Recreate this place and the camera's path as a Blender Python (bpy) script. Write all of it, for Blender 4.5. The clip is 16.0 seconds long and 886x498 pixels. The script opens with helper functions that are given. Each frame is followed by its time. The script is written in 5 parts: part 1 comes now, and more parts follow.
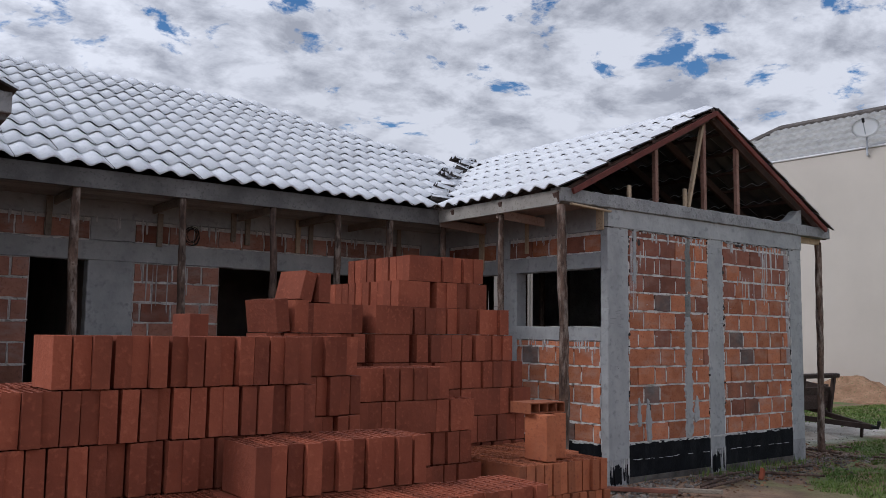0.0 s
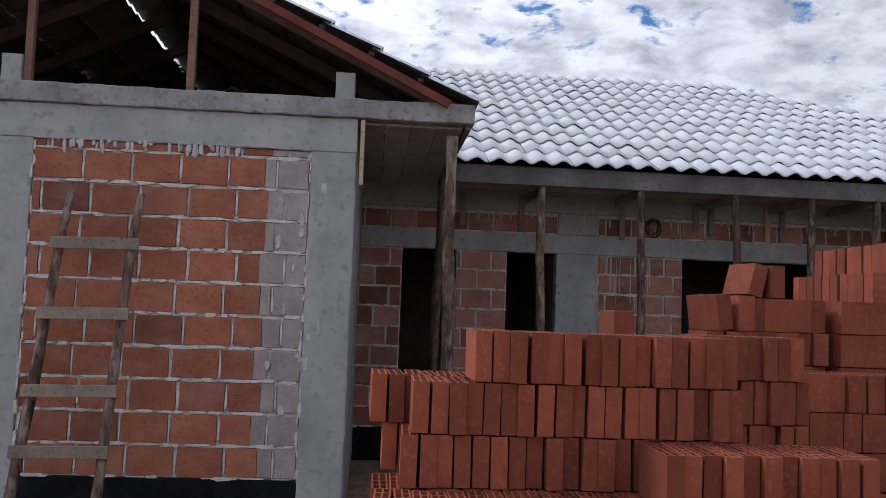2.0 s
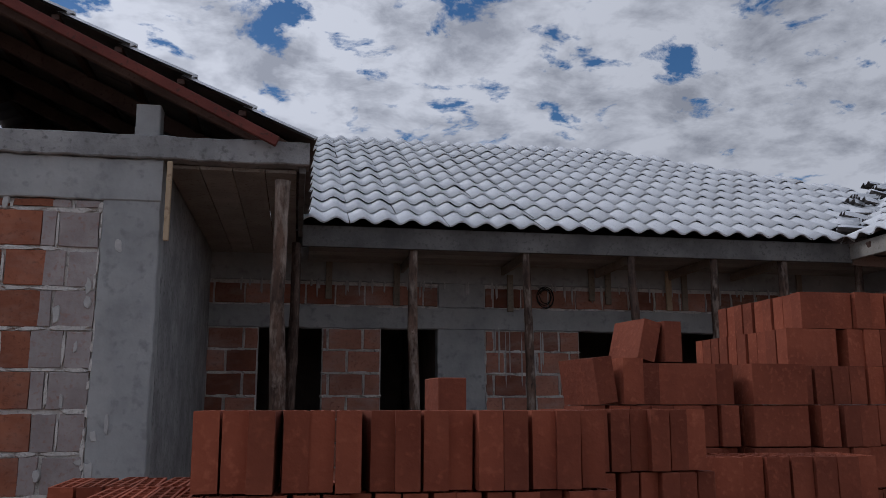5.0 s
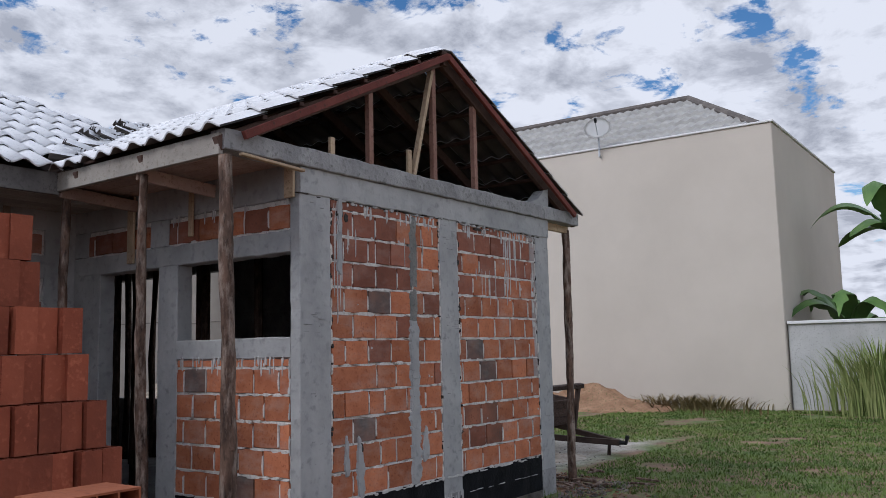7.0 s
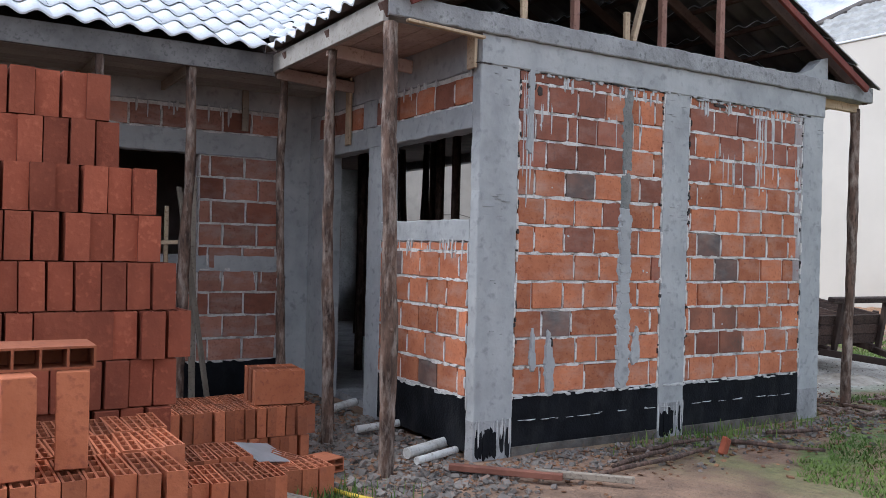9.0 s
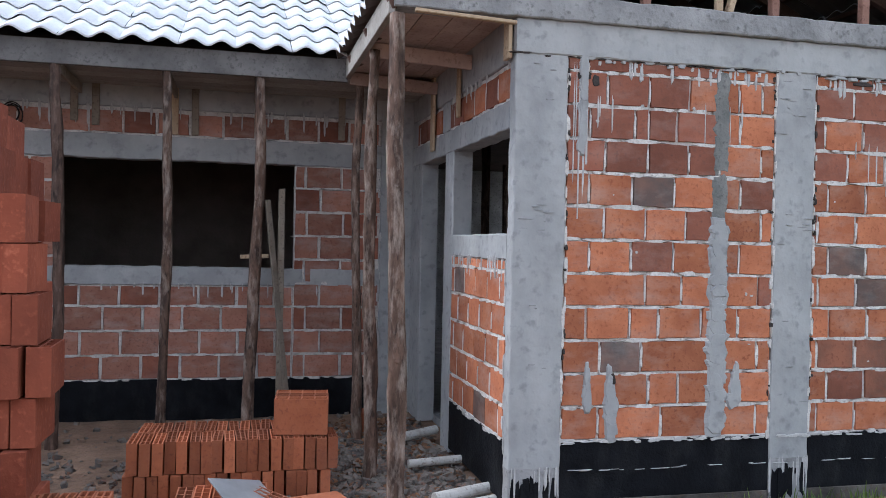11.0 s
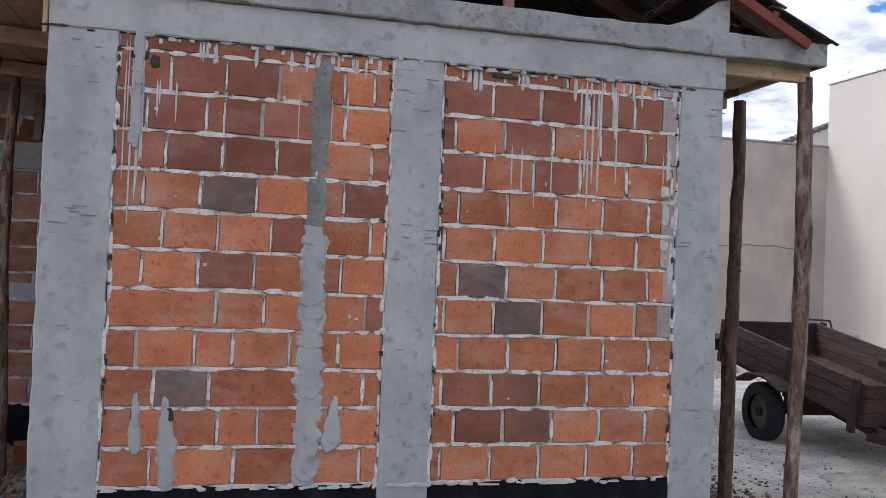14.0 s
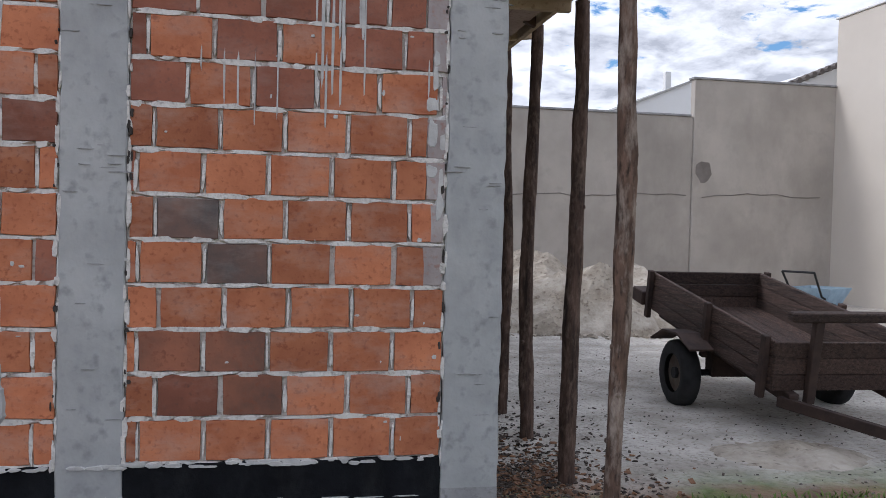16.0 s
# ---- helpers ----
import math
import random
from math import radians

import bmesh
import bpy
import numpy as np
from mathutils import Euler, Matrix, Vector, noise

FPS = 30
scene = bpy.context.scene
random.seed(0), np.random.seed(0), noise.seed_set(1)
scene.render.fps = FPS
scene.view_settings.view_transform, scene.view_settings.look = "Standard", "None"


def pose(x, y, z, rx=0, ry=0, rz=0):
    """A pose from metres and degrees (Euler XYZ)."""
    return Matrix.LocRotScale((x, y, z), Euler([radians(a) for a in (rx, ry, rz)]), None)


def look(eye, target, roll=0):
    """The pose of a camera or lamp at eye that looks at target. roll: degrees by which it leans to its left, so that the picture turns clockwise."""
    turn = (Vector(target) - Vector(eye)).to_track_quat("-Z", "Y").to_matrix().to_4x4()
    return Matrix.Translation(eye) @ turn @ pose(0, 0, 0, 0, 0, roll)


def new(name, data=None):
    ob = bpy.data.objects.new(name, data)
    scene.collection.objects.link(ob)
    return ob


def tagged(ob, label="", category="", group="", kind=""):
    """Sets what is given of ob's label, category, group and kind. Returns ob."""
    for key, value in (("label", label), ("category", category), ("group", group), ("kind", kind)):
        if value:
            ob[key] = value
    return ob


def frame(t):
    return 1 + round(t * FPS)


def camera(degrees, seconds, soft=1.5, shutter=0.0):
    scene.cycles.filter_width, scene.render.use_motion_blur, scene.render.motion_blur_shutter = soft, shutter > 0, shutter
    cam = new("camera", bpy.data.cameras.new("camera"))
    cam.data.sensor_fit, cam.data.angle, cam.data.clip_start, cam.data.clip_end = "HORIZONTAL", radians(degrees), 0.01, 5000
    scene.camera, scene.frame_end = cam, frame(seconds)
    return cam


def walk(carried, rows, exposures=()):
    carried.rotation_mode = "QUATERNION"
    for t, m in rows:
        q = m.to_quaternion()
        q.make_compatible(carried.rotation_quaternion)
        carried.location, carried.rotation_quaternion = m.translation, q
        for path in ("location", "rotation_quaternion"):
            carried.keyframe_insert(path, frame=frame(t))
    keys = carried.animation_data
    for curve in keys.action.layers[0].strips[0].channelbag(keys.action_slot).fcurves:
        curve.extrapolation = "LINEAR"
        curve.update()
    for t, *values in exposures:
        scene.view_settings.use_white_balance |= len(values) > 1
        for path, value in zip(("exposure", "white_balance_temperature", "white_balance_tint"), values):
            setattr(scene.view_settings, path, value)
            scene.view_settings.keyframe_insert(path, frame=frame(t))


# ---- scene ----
cam = camera(55.2, 16.0, 0.6)
PATH = [
    (0, (-6.719, -6.1, 1.596), (-5.528, -4.505, 1.791), 0.8),
    (0.5, (-6.569, -5.953, 1.615), (-5.331, -4.401, 1.862), 1.5),
    (1, (-6.407, -5.754, 1.654), (-5.172, -4.202, 1.903), 1.0),
    (1.4, (-6.291, -5.733, 1.625), (-5.275, -4.034, 1.906), 1.3),
    (1.5, (-6.323, -5.762, 1.614), (-5.417, -4.002, 1.9), 1.2),
    (1.6, (-6.372, -5.795, 1.56), (-5.649, -3.953, 1.852), 0.7),
    (2, (-6.407, -6.066, 1.643), (-6.251, -4.077, 1.783), 2.1),
    (2.5, (-6.392, -6.001, 1.649), (-6.248, -4.022, 1.897), 2.3),
    (3, (-6.392, -5.857, 1.642), (-6.259, -3.882, 1.923), 1.5),
    (3.2, (-6.399, -5.805, 1.634), (-6.357, -3.822, 1.892), 1.6),
    (5.4, (-5.593, -4.865, 1.58), (-5.02, -2.998, 1.986), -1.5),
    (5.5, (-5.543, -4.842, 1.586), (-4.824, -3.026, 1.991), -2.1),
    (6, (-5.08, -4.692, 1.594), (-3.86, -3.149, 1.956), -1.0),
    (6.5, (-4.738, -4.558, 1.574), (-3.278, -3.233, 1.911), -0.4),
    (7, (-4.364, -4.486, 1.565), (-2.759, -3.316, 1.798), -1.3),
    (7.5, (-4.074, -4.658, 1.493), (-2.488, -3.45, 1.646), -1.2),
    (8, (-3.775, -4.669, 1.525), (-2.296, -3.324, 1.579), 0.6),
    (8.5, (-3.445, -4.76, 1.569), (-2.167, -3.222, 1.511), 1.2),
    (9, (-3.164, -4.785, 1.469), (-2.128, -3.074, 1.468), 1.4),
    (9.2, (-2.987, -4.81, 1.48), (-2.093, -3.021, 1.473), 1.7),
    (11.3, (-1.404, -4.697, 1.617), (-0.94, -2.751, 1.603), 1.2),
    (11.5, (-1.313, -4.695, 1.616), (-0.789, -2.765, 1.608), 1.1),
    (12, (-0.763, -4.698, 1.602), (-0.319, -2.749, 1.554), 1.4),
    (12.5, (-0.394, -4.659, 1.587), (0.088, -2.72, 1.496), 1.6),
    (13, (-0.081, -4.532, 1.569), (0.519, -2.625, 1.504), 2.0),
    (13.5, (0.554, -4.608, 1.585), (0.979, -2.654, 1.601), 2.0),
    (14, (0.941, -4.497, 1.612), (1.413, -2.554, 1.657), 2.3),
    (14.5, (1.42, -4.437, 1.554), (1.825, -2.478, 1.591), 2.1),
    (15, (1.873, -4.28, 1.582), (2.19, -2.305, 1.552), 2.7),
    (15.5, (2.27, -3.989, 1.545), (2.707, -2.038, 1.527), 1.6),
    (16, (2.683, -3.924, 1.531), (3.052, -1.959, 1.482), 1.4),
]
EXPOSURES = ((0, -1.04, 5840, 14), (0.5, -1.04, 5840, 14), (1, -1.16, 5840, 14), (2, -0.83, 5840, 14), (2.5, -0.73, 5830, 14), (3, -1.42, 5830, 14), (5.3, -1.63, 5760, 14), (6.2, -1.43, 5680, 14), (7, -0.88, 5830, 14), (7.5, -0.63, 5780, 14), (8.5, -0.34, 5660, 11), (9, -0.09, 5580, 11), (11.5, 0.13, 5560, 11), (12, 0.14, 5590, 11), (12.5, 0.33, 5610, 11), (13, 0.39, 5630, 11), (13.5, 0.05, 5780, 14), (14, -0.23, 5780, 14), (14.5, -0.27, 5780, 14), (15, -0.21, 5790, 14), (16, -0.43, 5830, 14))
walk(cam, [(t, look(eye, target, roll)) for t, eye, target, roll in PATH], EXPOSURES)

# world, sun and exposure
world = bpy.data.worlds.new("sky")
scene.world = world
world.use_nodes = True
wt = world.node_tree
wt.nodes.clear()


def wn(kind, **kw):
    n = wt.nodes.new(kind)
    for k, v in kw.items():
        if k == "inputs":
            for i, val in v.items():
                n.inputs[i].default_value = val
        elif k == "operation":
            n.operation = v
        elif k == "sky_type":
            n.sky_type = v
    return n


SUN_EL, SUN_AZ = 42.0, -66.0
sky = wn("ShaderNodeTexSky", sky_type="NISHITA")
sky.sun_disc = False
sky.sun_elevation, sky.sun_rotation = radians(SUN_EL), radians(SUN_AZ)
sky.air_density, sky.dust_density = 1.0, 0.6
tc = wn("ShaderNodeTexCoord")
sep = wn("ShaderNodeSeparateXYZ")
wt.links.new(tc.outputs["Generated"], sep.inputs[0])
up = wn("ShaderNodeMath", operation="MAXIMUM", inputs={1: 0.0})
wt.links.new(sep.outputs[2], up.inputs[0])
den = wn("ShaderNodeMath", operation="ADD", inputs={1: 0.22})
wt.links.new(up.outputs[0], den.inputs[0])
dx = wn("ShaderNodeMath", operation="DIVIDE")
dy = wn("ShaderNodeMath", operation="DIVIDE")
wt.links.new(sep.outputs[0], dx.inputs[0]), wt.links.new(den.outputs[0], dx.inputs[1])
wt.links.new(sep.outputs[1], dy.inputs[0]), wt.links.new(den.outputs[0], dy.inputs[1])
comb = wn("ShaderNodeCombineXYZ")
wt.links.new(dx.outputs[0], comb.inputs[0]), wt.links.new(dy.outputs[0], comb.inputs[1])
cloud = wn("ShaderNodeTexNoise", inputs={"Scale": 6.0, "Detail": 13.0, "Roughness": 0.62, "Distortion": 0.25})
wt.links.new(comb.outputs[0], cloud.inputs["Vector"])
cover = wn("ShaderNodeValToRGB")
cover.color_ramp.elements[0].position, cover.color_ramp.elements[1].position = 0.385, 0.45
bank = wn("ShaderNodeMapRange", inputs={"From Min": 0.05, "From Max": 0.5, "To Min": 0.075, "To Max": -0.03})
wt.links.new(sep.outputs[2], bank.inputs["Value"])
fill = wn("ShaderNodeMath", operation="ADD")
wt.links.new(cloud.outputs["Fac"], fill.inputs[0]), wt.links.new(bank.outputs[0], fill.inputs[1])
wt.links.new(fill.outputs[0], cover.inputs[0])
shade = wn("ShaderNodeTexNoise", inputs={"Scale": 5.5, "Detail": 13.0, "Roughness": 0.62, "Distortion": 0.2})
wt.links.new(comb.outputs[0], shade.inputs["Vector"])
tone = wn("ShaderNodeValToRGB")
tone.color_ramp.elements[0].position, tone.color_ramp.elements[0].color = 0.36, (5.4, 5.55, 5.9, 1)
tone.color_ramp.elements[1].position, tone.color_ramp.elements[1].color = 0.56, (10.6, 10.65, 10.7, 1)
wt.links.new(shade.outputs["Fac"], tone.inputs[0])
toward = wn("ShaderNodeVectorMath", operation="DOT_PRODUCT")
toward.inputs[1].default_value = (math.sin(radians(SUN_AZ)) * 0.8, math.cos(radians(SUN_AZ)) * 0.8, 0.6)
wt.links.new(tc.outputs["Generated"], toward.inputs[0])
glow = wn("ShaderNodeMapRange", inputs={"From Min": -0.2, "From Max": 1.0, "To Min": 1.25, "To Max": 1.0})
wt.links.new(toward.outputs["Value"], glow.inputs["Value"])
halo = wn("ShaderNodeMapRange", inputs={"From Min": 0.1, "From Max": 1.0, "To Min": 1.0, "To Max": 2.0})
wt.links.new(toward.outputs["Value"], halo.inputs["Value"])
both = wn("ShaderNodeMath", operation="MULTIPLY")
wt.links.new(glow.outputs[0], both.inputs[0]), wt.links.new(halo.outputs[0], both.inputs[1])
lit = wn("ShaderNodeVectorMath", operation="SCALE")
wt.links.new(tone.outputs[0], lit.inputs[0]), wt.links.new(both.outputs[0], lit.inputs["Scale"])
mixc = wn("ShaderNodeMix")
mixc.data_type = "RGBA"
wt.links.new(cover.outputs[0], mixc.inputs[0])
deep = wn("ShaderNodeHueSaturation", inputs={"Saturation": 1.3, "Value": 1.7})
wt.links.new(sky.outputs[0], deep.inputs["Color"])
wt.links.new(deep.outputs[0], mixc.inputs[6])
wt.links.new(lit.outputs[0], mixc.inputs[7])
back = wn("ShaderNodeBackground", inputs={"Strength": 0.11})
wt.links.new(mixc.outputs[2], back.inputs[0])
wout = wn("ShaderNodeOutputWorld")
wt.links.new(back.outputs[0], wout.inputs[0])

sun = new("sun", bpy.data.lights.new("sun", "SUN"))
sun.data.energy, sun.data.angle, sun.data.color = 2.3, radians(16), (1.0, 0.96, 0.9)
az, el = radians(SUN_AZ), radians(SUN_EL)
sun.matrix_world = look((0, 0, 30), Vector((0, 0, 30)) - Vector((math.sin(az) * math.cos(el), math.cos(az) * math.cos(el), math.sin(el))))


# materials
def material(name, c1, c2, scale=6.0, rough=0.85, bump=0.3, fine=60.0, c3=None, random_tint=0.0, metal=0.0, stretch=(1, 1, 1), coord="Object", spec=0.3, haze=None):
    m = bpy.data.materials.new(name)
    m.use_nodes = True
    nt = m.node_tree
    b = nt.nodes["Principled BSDF"]
    tcn = nt.nodes.new("ShaderNodeTexCoord")
    mp = nt.nodes.new("ShaderNodeMapping")
    mp.inputs["Scale"].default_value = stretch
    src = tcn.outputs["Object"]
    if coord == "World":
        src = nt.nodes.new("ShaderNodeNewGeometry").outputs["Position"]
    info = nt.nodes.new("ShaderNodeObjectInfo")
    if random_tint:
        off = nt.nodes.new("ShaderNodeVectorMath")
        off.operation = "MULTIPLY_ADD"
        off.inputs[1].default_value = (37, 17, 29)
        nt.links.new(info.outputs["Random"], off.inputs[0])
        nt.links.new(src, off.inputs[2])
        src = off.outputs[0]
    nt.links.new(src, mp.inputs[0])
    n1 = nt.nodes.new("ShaderNodeTexNoise")
    n1.inputs["Scale"].default_value, n1.inputs["Detail"].default_value, n1.inputs["Roughness"].default_value = scale, 6, 0.6
    nt.links.new(mp.outputs[0], n1.inputs["Vector"])
    ramp = nt.nodes.new("ShaderNodeValToRGB")
    ramp.color_ramp.elements[0].position, ramp.color_ramp.elements[1].position = 0.32, 0.68
    ramp.color_ramp.elements[0].color, ramp.color_ramp.elements[1].color = (*c1, 1), (*c2, 1)
    nt.links.new(n1.outputs["Fac"], ramp.inputs[0])
    col = ramp.outputs[0]
    n2 = nt.nodes.new("ShaderNodeTexNoise")
    n2.inputs["Scale"].default_value, n2.inputs["Detail"].default_value = fine, 4
    nt.links.new(mp.outputs[0], n2.inputs["Vector"])
    if c3:
        mx = nt.nodes.new("ShaderNodeMix")
        mx.data_type = "RGBA"
        r3 = nt.nodes.new("ShaderNodeValToRGB")
        r3.color_ramp.elements[0].position, r3.color_ramp.elements[1].position = 0.55, 0.72
        nt.links.new(n2.outputs["Fac"], r3.inputs[0])
        nt.links.new(r3.outputs[0], mx.inputs[0])
        nt.links.new(col, mx.inputs[6])
        mx.inputs[7].default_value = (*c3, 1)
        col = mx.outputs[2]
    if random_tint:
        hs = nt.nodes.new("ShaderNodeHueSaturation")
        mr = nt.nodes.new("ShaderNodeMapRange")
        mr.inputs["To Min"].default_value, mr.inputs["To Max"].default_value = 1 - random_tint, 1 + random_tint
        nt.links.new(info.outputs["Random"], mr.inputs["Value"])
        nt.links.new(mr.outputs[0], hs.inputs["Value"])
        nt.links.new(col, hs.inputs["Color"])
        col = hs.outputs[0]
    if haze:
        wp = nt.nodes.new("ShaderNodeNewGeometry")
        hm = nt.nodes.new("ShaderNodeMapping")
        hm.inputs["Scale"].default_value = (1.0, 1.0, haze[2])
        nt.links.new(wp.outputs["Position"], hm.inputs[0])
        hn = nt.nodes.new("ShaderNodeTexNoise")
        hn.inputs["Scale"].default_value, hn.inputs["Detail"].default_value, hn.inputs["Roughness"].default_value = haze[1], 8, 0.65
        nt.links.new(hm.outputs[0], hn.inputs["Vector"])
        hr = nt.nodes.new("ShaderNodeMapRange")
        hr.inputs["From Min"].default_value, hr.inputs["From Max"].default_value, hr.inputs["To Max"].default_value = 0.48, 0.75, haze[3]
        nt.links.new(hn.outputs["Fac"], hr.inputs["Value"])
        hx = nt.nodes.new("ShaderNodeMix")
        hx.data_type = "RGBA"
        nt.links.new(hr.outputs[0], hx.inputs[0])
        nt.links.new(col, hx.inputs[6])
        hx.inputs[7].default_value = (*haze[0], 1)
        col = hx.outputs[2]
    nt.links.new(col, b.inputs["Base Color"])
    b.inputs["Roughness"].default_value, b.inputs["Metallic"].default_value = rough, metal
    b.inputs["Specular IOR Level"].default_value = spec
    if bump:
        add = nt.nodes.new("ShaderNodeMath")
        add.operation = "ADD"
        nt.links.new(n1.outputs["Fac"], add.inputs[0])
        nt.links.new(n2.outputs["Fac"], add.inputs[1])
        bp = nt.nodes.new("ShaderNodeBump")
        bp.inputs["Strength"].default_value, bp.inputs["Distance"].default_value = bump, 0.01
        nt.links.new(add.outputs[0], bp.inputs["Height"])
        nt.links.new(bp.outputs[0], b.inputs["Normal"])
    return m


M_BRICK = material("fired_clay", (0.36, 0.12, 0.058), (0.52, 0.195, 0.095), 5, 0.85, 0.25, 45, (0.3, 0.095, 0.048), 0.28, haze=((0.5, 0.38, 0.32), 3.0, 2.2, 0.5))
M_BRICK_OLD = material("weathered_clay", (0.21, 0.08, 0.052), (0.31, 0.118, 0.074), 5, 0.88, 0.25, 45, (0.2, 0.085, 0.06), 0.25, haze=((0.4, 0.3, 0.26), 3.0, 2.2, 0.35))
M_BRICK_HAZED = material("cement_smeared_clay", (0.3, 0.25, 0.24), (0.42, 0.37, 0.355), 6, 0.92, 0.4, 40, (0.34, 0.22, 0.19), 0.12, haze=((0.46, 0.45, 0.44), 4.0, 0.6, 0.7))
M_BRICK_DUSTY = material("dusty_clay", (0.3, 0.135, 0.092), (0.42, 0.2, 0.14), 5, 0.88, 0.25, 45, (0.24, 0.105, 0.072), 0.28, haze=((0.46, 0.4, 0.37), 3.0, 2.2, 0.55))
M_BRICK_DARK = material("burnt_clay", (0.1, 0.085, 0.08), (0.24, 0.13, 0.095), 4, 0.85, 0.25, 45, None, 0.2, haze=((0.4, 0.36, 0.34), 3.0, 2.2, 0.4))
M_SCORCHED = material("scorched_clay", (0.12, 0.075, 0.06), (0.36, 0.14, 0.082), 3.2, 0.86, 0.25, 45, (0.24, 0.09, 0.055), 0.15)
M_BRICK_LEFT = material("dull_clay", (0.27, 0.095, 0.054), (0.4, 0.15, 0.085), 5, 0.87, 0.25, 45, (0.22, 0.08, 0.046), 0.2, haze=((0.4, 0.3, 0.26), 3.0, 2.2, 0.35))
M_PILE = material("new_hollow_clay", (0.215, 0.054, 0.027), (0.32, 0.088, 0.045), 4, 0.82, 0.35, 40, (0.36, 0.105, 0.055), 0.27, haze=((0.15, 0.042, 0.025), 2.0, 0.6, 0.6))
M_PILE_ORANGE = material("new_orange_clay", (0.33, 0.1, 0.043), (0.44, 0.15, 0.07), 4, 0.82, 0.35, 40, (0.27, 0.085, 0.045), 0.35, haze=((0.26, 0.12, 0.08), 2.0, 0.6, 0.6))
M_MORTAR = material("mortar", (0.54, 0.51, 0.475), (0.76, 0.73, 0.69), 9, 0.95, 0.9, 50, (0.4, 0.375, 0.345), coord="World")
M_CEMENT = material("cement_render", (0.31, 0.315, 0.315), (0.44, 0.445, 0.44), 3.0, 0.92, 0.6, 16, (0.27, 0.275, 0.275), coord="World", haze=((0.56, 0.55, 0.53), 2.0, 0.45, 0.5))
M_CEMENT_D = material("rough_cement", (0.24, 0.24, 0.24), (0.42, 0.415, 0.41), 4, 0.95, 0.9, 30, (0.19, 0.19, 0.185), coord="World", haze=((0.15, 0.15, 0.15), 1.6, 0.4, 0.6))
M_CHASE = material("old_chase_mortar", (0.15, 0.155, 0.145), (0.26, 0.26, 0.245), 6, 0.95, 0.9, 40, (0.13, 0.13, 0.125), coord="World")
M_FOOTING = material("muddy_footing", (0.045, 0.04, 0.036), (0.13, 0.115, 0.1), 5, 0.95, 0.8, 30, (0.1, 0.07, 0.05), coord="World", haze=((0.26, 0.25, 0.23), 3.5, 1.6, 0.4))
M_BITUMEN = material("bitumen_paint", (0.004, 0.0045, 0.006), (0.011, 0.012, 0.015), 5, 0.65, 0.5, 60, coord="World", spec=0.1, haze=((0.05, 0.05, 0.05), 6.0, 0.5, 0.35))
M_LIME = material("lime_splash", (0.42, 0.41, 0.4), (0.6, 0.59, 0.57), 12, 0.95, 0.4, 60, coord="World")
M_TILE = material("white_cement_tile", (0.72, 0.73, 0.75), (0.84, 0.85, 0.86), 3, 0.55, 0.06, 50, (0.64, 0.65, 0.67), 0.06, spec=0.4)
# Dark tile for caps and verges; on undersides it paints the attic's shade.
M_DARK_TILE_UNDERSHADE = material("dark_tile_undershade", (0.1, 0.09, 0.085), (0.17, 0.15, 0.135), 4, 0.9, 0.2, 40)
M_TILE_OLD = material("weathered_tile", (0.32, 0.315, 0.3), (0.48, 0.47, 0.445), 3, 0.7, 0.1, 50, None, 0.15)
M_POLE = material("eucalyptus_bark", (0.035, 0.022, 0.017), (0.2, 0.125, 0.09), 14, 0.9, 1.0, 42, (0.04, 0.026, 0.02), 0.2, stretch=(1, 1, 0.3), haze=((0.44, 0.36, 0.3), 16.0, 0.3, 1.0))
M_POLE_D = material("wet_bark", (0.03, 0.02, 0.016), (0.13, 0.08, 0.06), 16, 0.85, 1.0, 40, (0.025, 0.017, 0.014), 0.2, stretch=(1, 1, 0.16), haze=((0.28, 0.2, 0.155), 30.0, 0.4, 0.6))
M_TIMBER = material("red_timber", (0.22, 0.115, 0.085), (0.33, 0.19, 0.145), 5, 0.8, 0.3, 40, (0.15, 0.075, 0.055), 0.2)
M_BARGE = material("dark_red_timber", (0.13, 0.034, 0.027), (0.2, 0.058, 0.043), 5, 0.8, 0.3, 40, (0.09, 0.04, 0.03), 0.2)
# Same red timber, darkened so rafters and battens hold the roof's shade in colour.
M_TIMBER_SHADED = material("shaded_timber", (0.075, 0.045, 0.035), (0.13, 0.08, 0.062), 5, 0.85, 0.3, 40, (0.07, 0.035, 0.028), 0.2)
M_BOARD = material("grey_board", (0.2, 0.165, 0.13), (0.33, 0.28, 0.22), 4, 0.88, 0.4, 45, (0.15, 0.12, 0.095), 0.2)
M_FASCIA = material("dark_grey_fascia", (0.1, 0.095, 0.092), (0.21, 0.2, 0.19), 3, 0.85, 0.3, 40, (0.1, 0.095, 0.09), 0.15)
M_GREYPLANK = material("greyed_fascia", (0.3, 0.275, 0.24), (0.42, 0.385, 0.34), 4, 0.88, 0.3, 40, (0.24, 0.21, 0.18), 0.15)
M_PLANK = material("pale_plank", (0.42, 0.31, 0.2), (0.56, 0.43, 0.29), 5, 0.85, 0.3, 40, (0.32, 0.22, 0.14), 0.15)
M_SOFFIT = material("brown_soffit_board", (0.34, 0.245, 0.205), (0.47, 0.355, 0.3), 4, 0.88, 0.3, 40, (0.27, 0.19, 0.155), 0.2)
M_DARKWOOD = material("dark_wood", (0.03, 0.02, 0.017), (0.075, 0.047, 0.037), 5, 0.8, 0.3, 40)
M_HOUSE = material("beige_render", (0.53, 0.48, 0.415), (0.59, 0.535, 0.465), 0.5, 0.95, 0.1, 30, coord="World")
M_WHITE = material("white_render", (0.68, 0.68, 0.67), (0.76, 0.76, 0.75), 0.6, 0.92, 0.1, 30, coord="World")
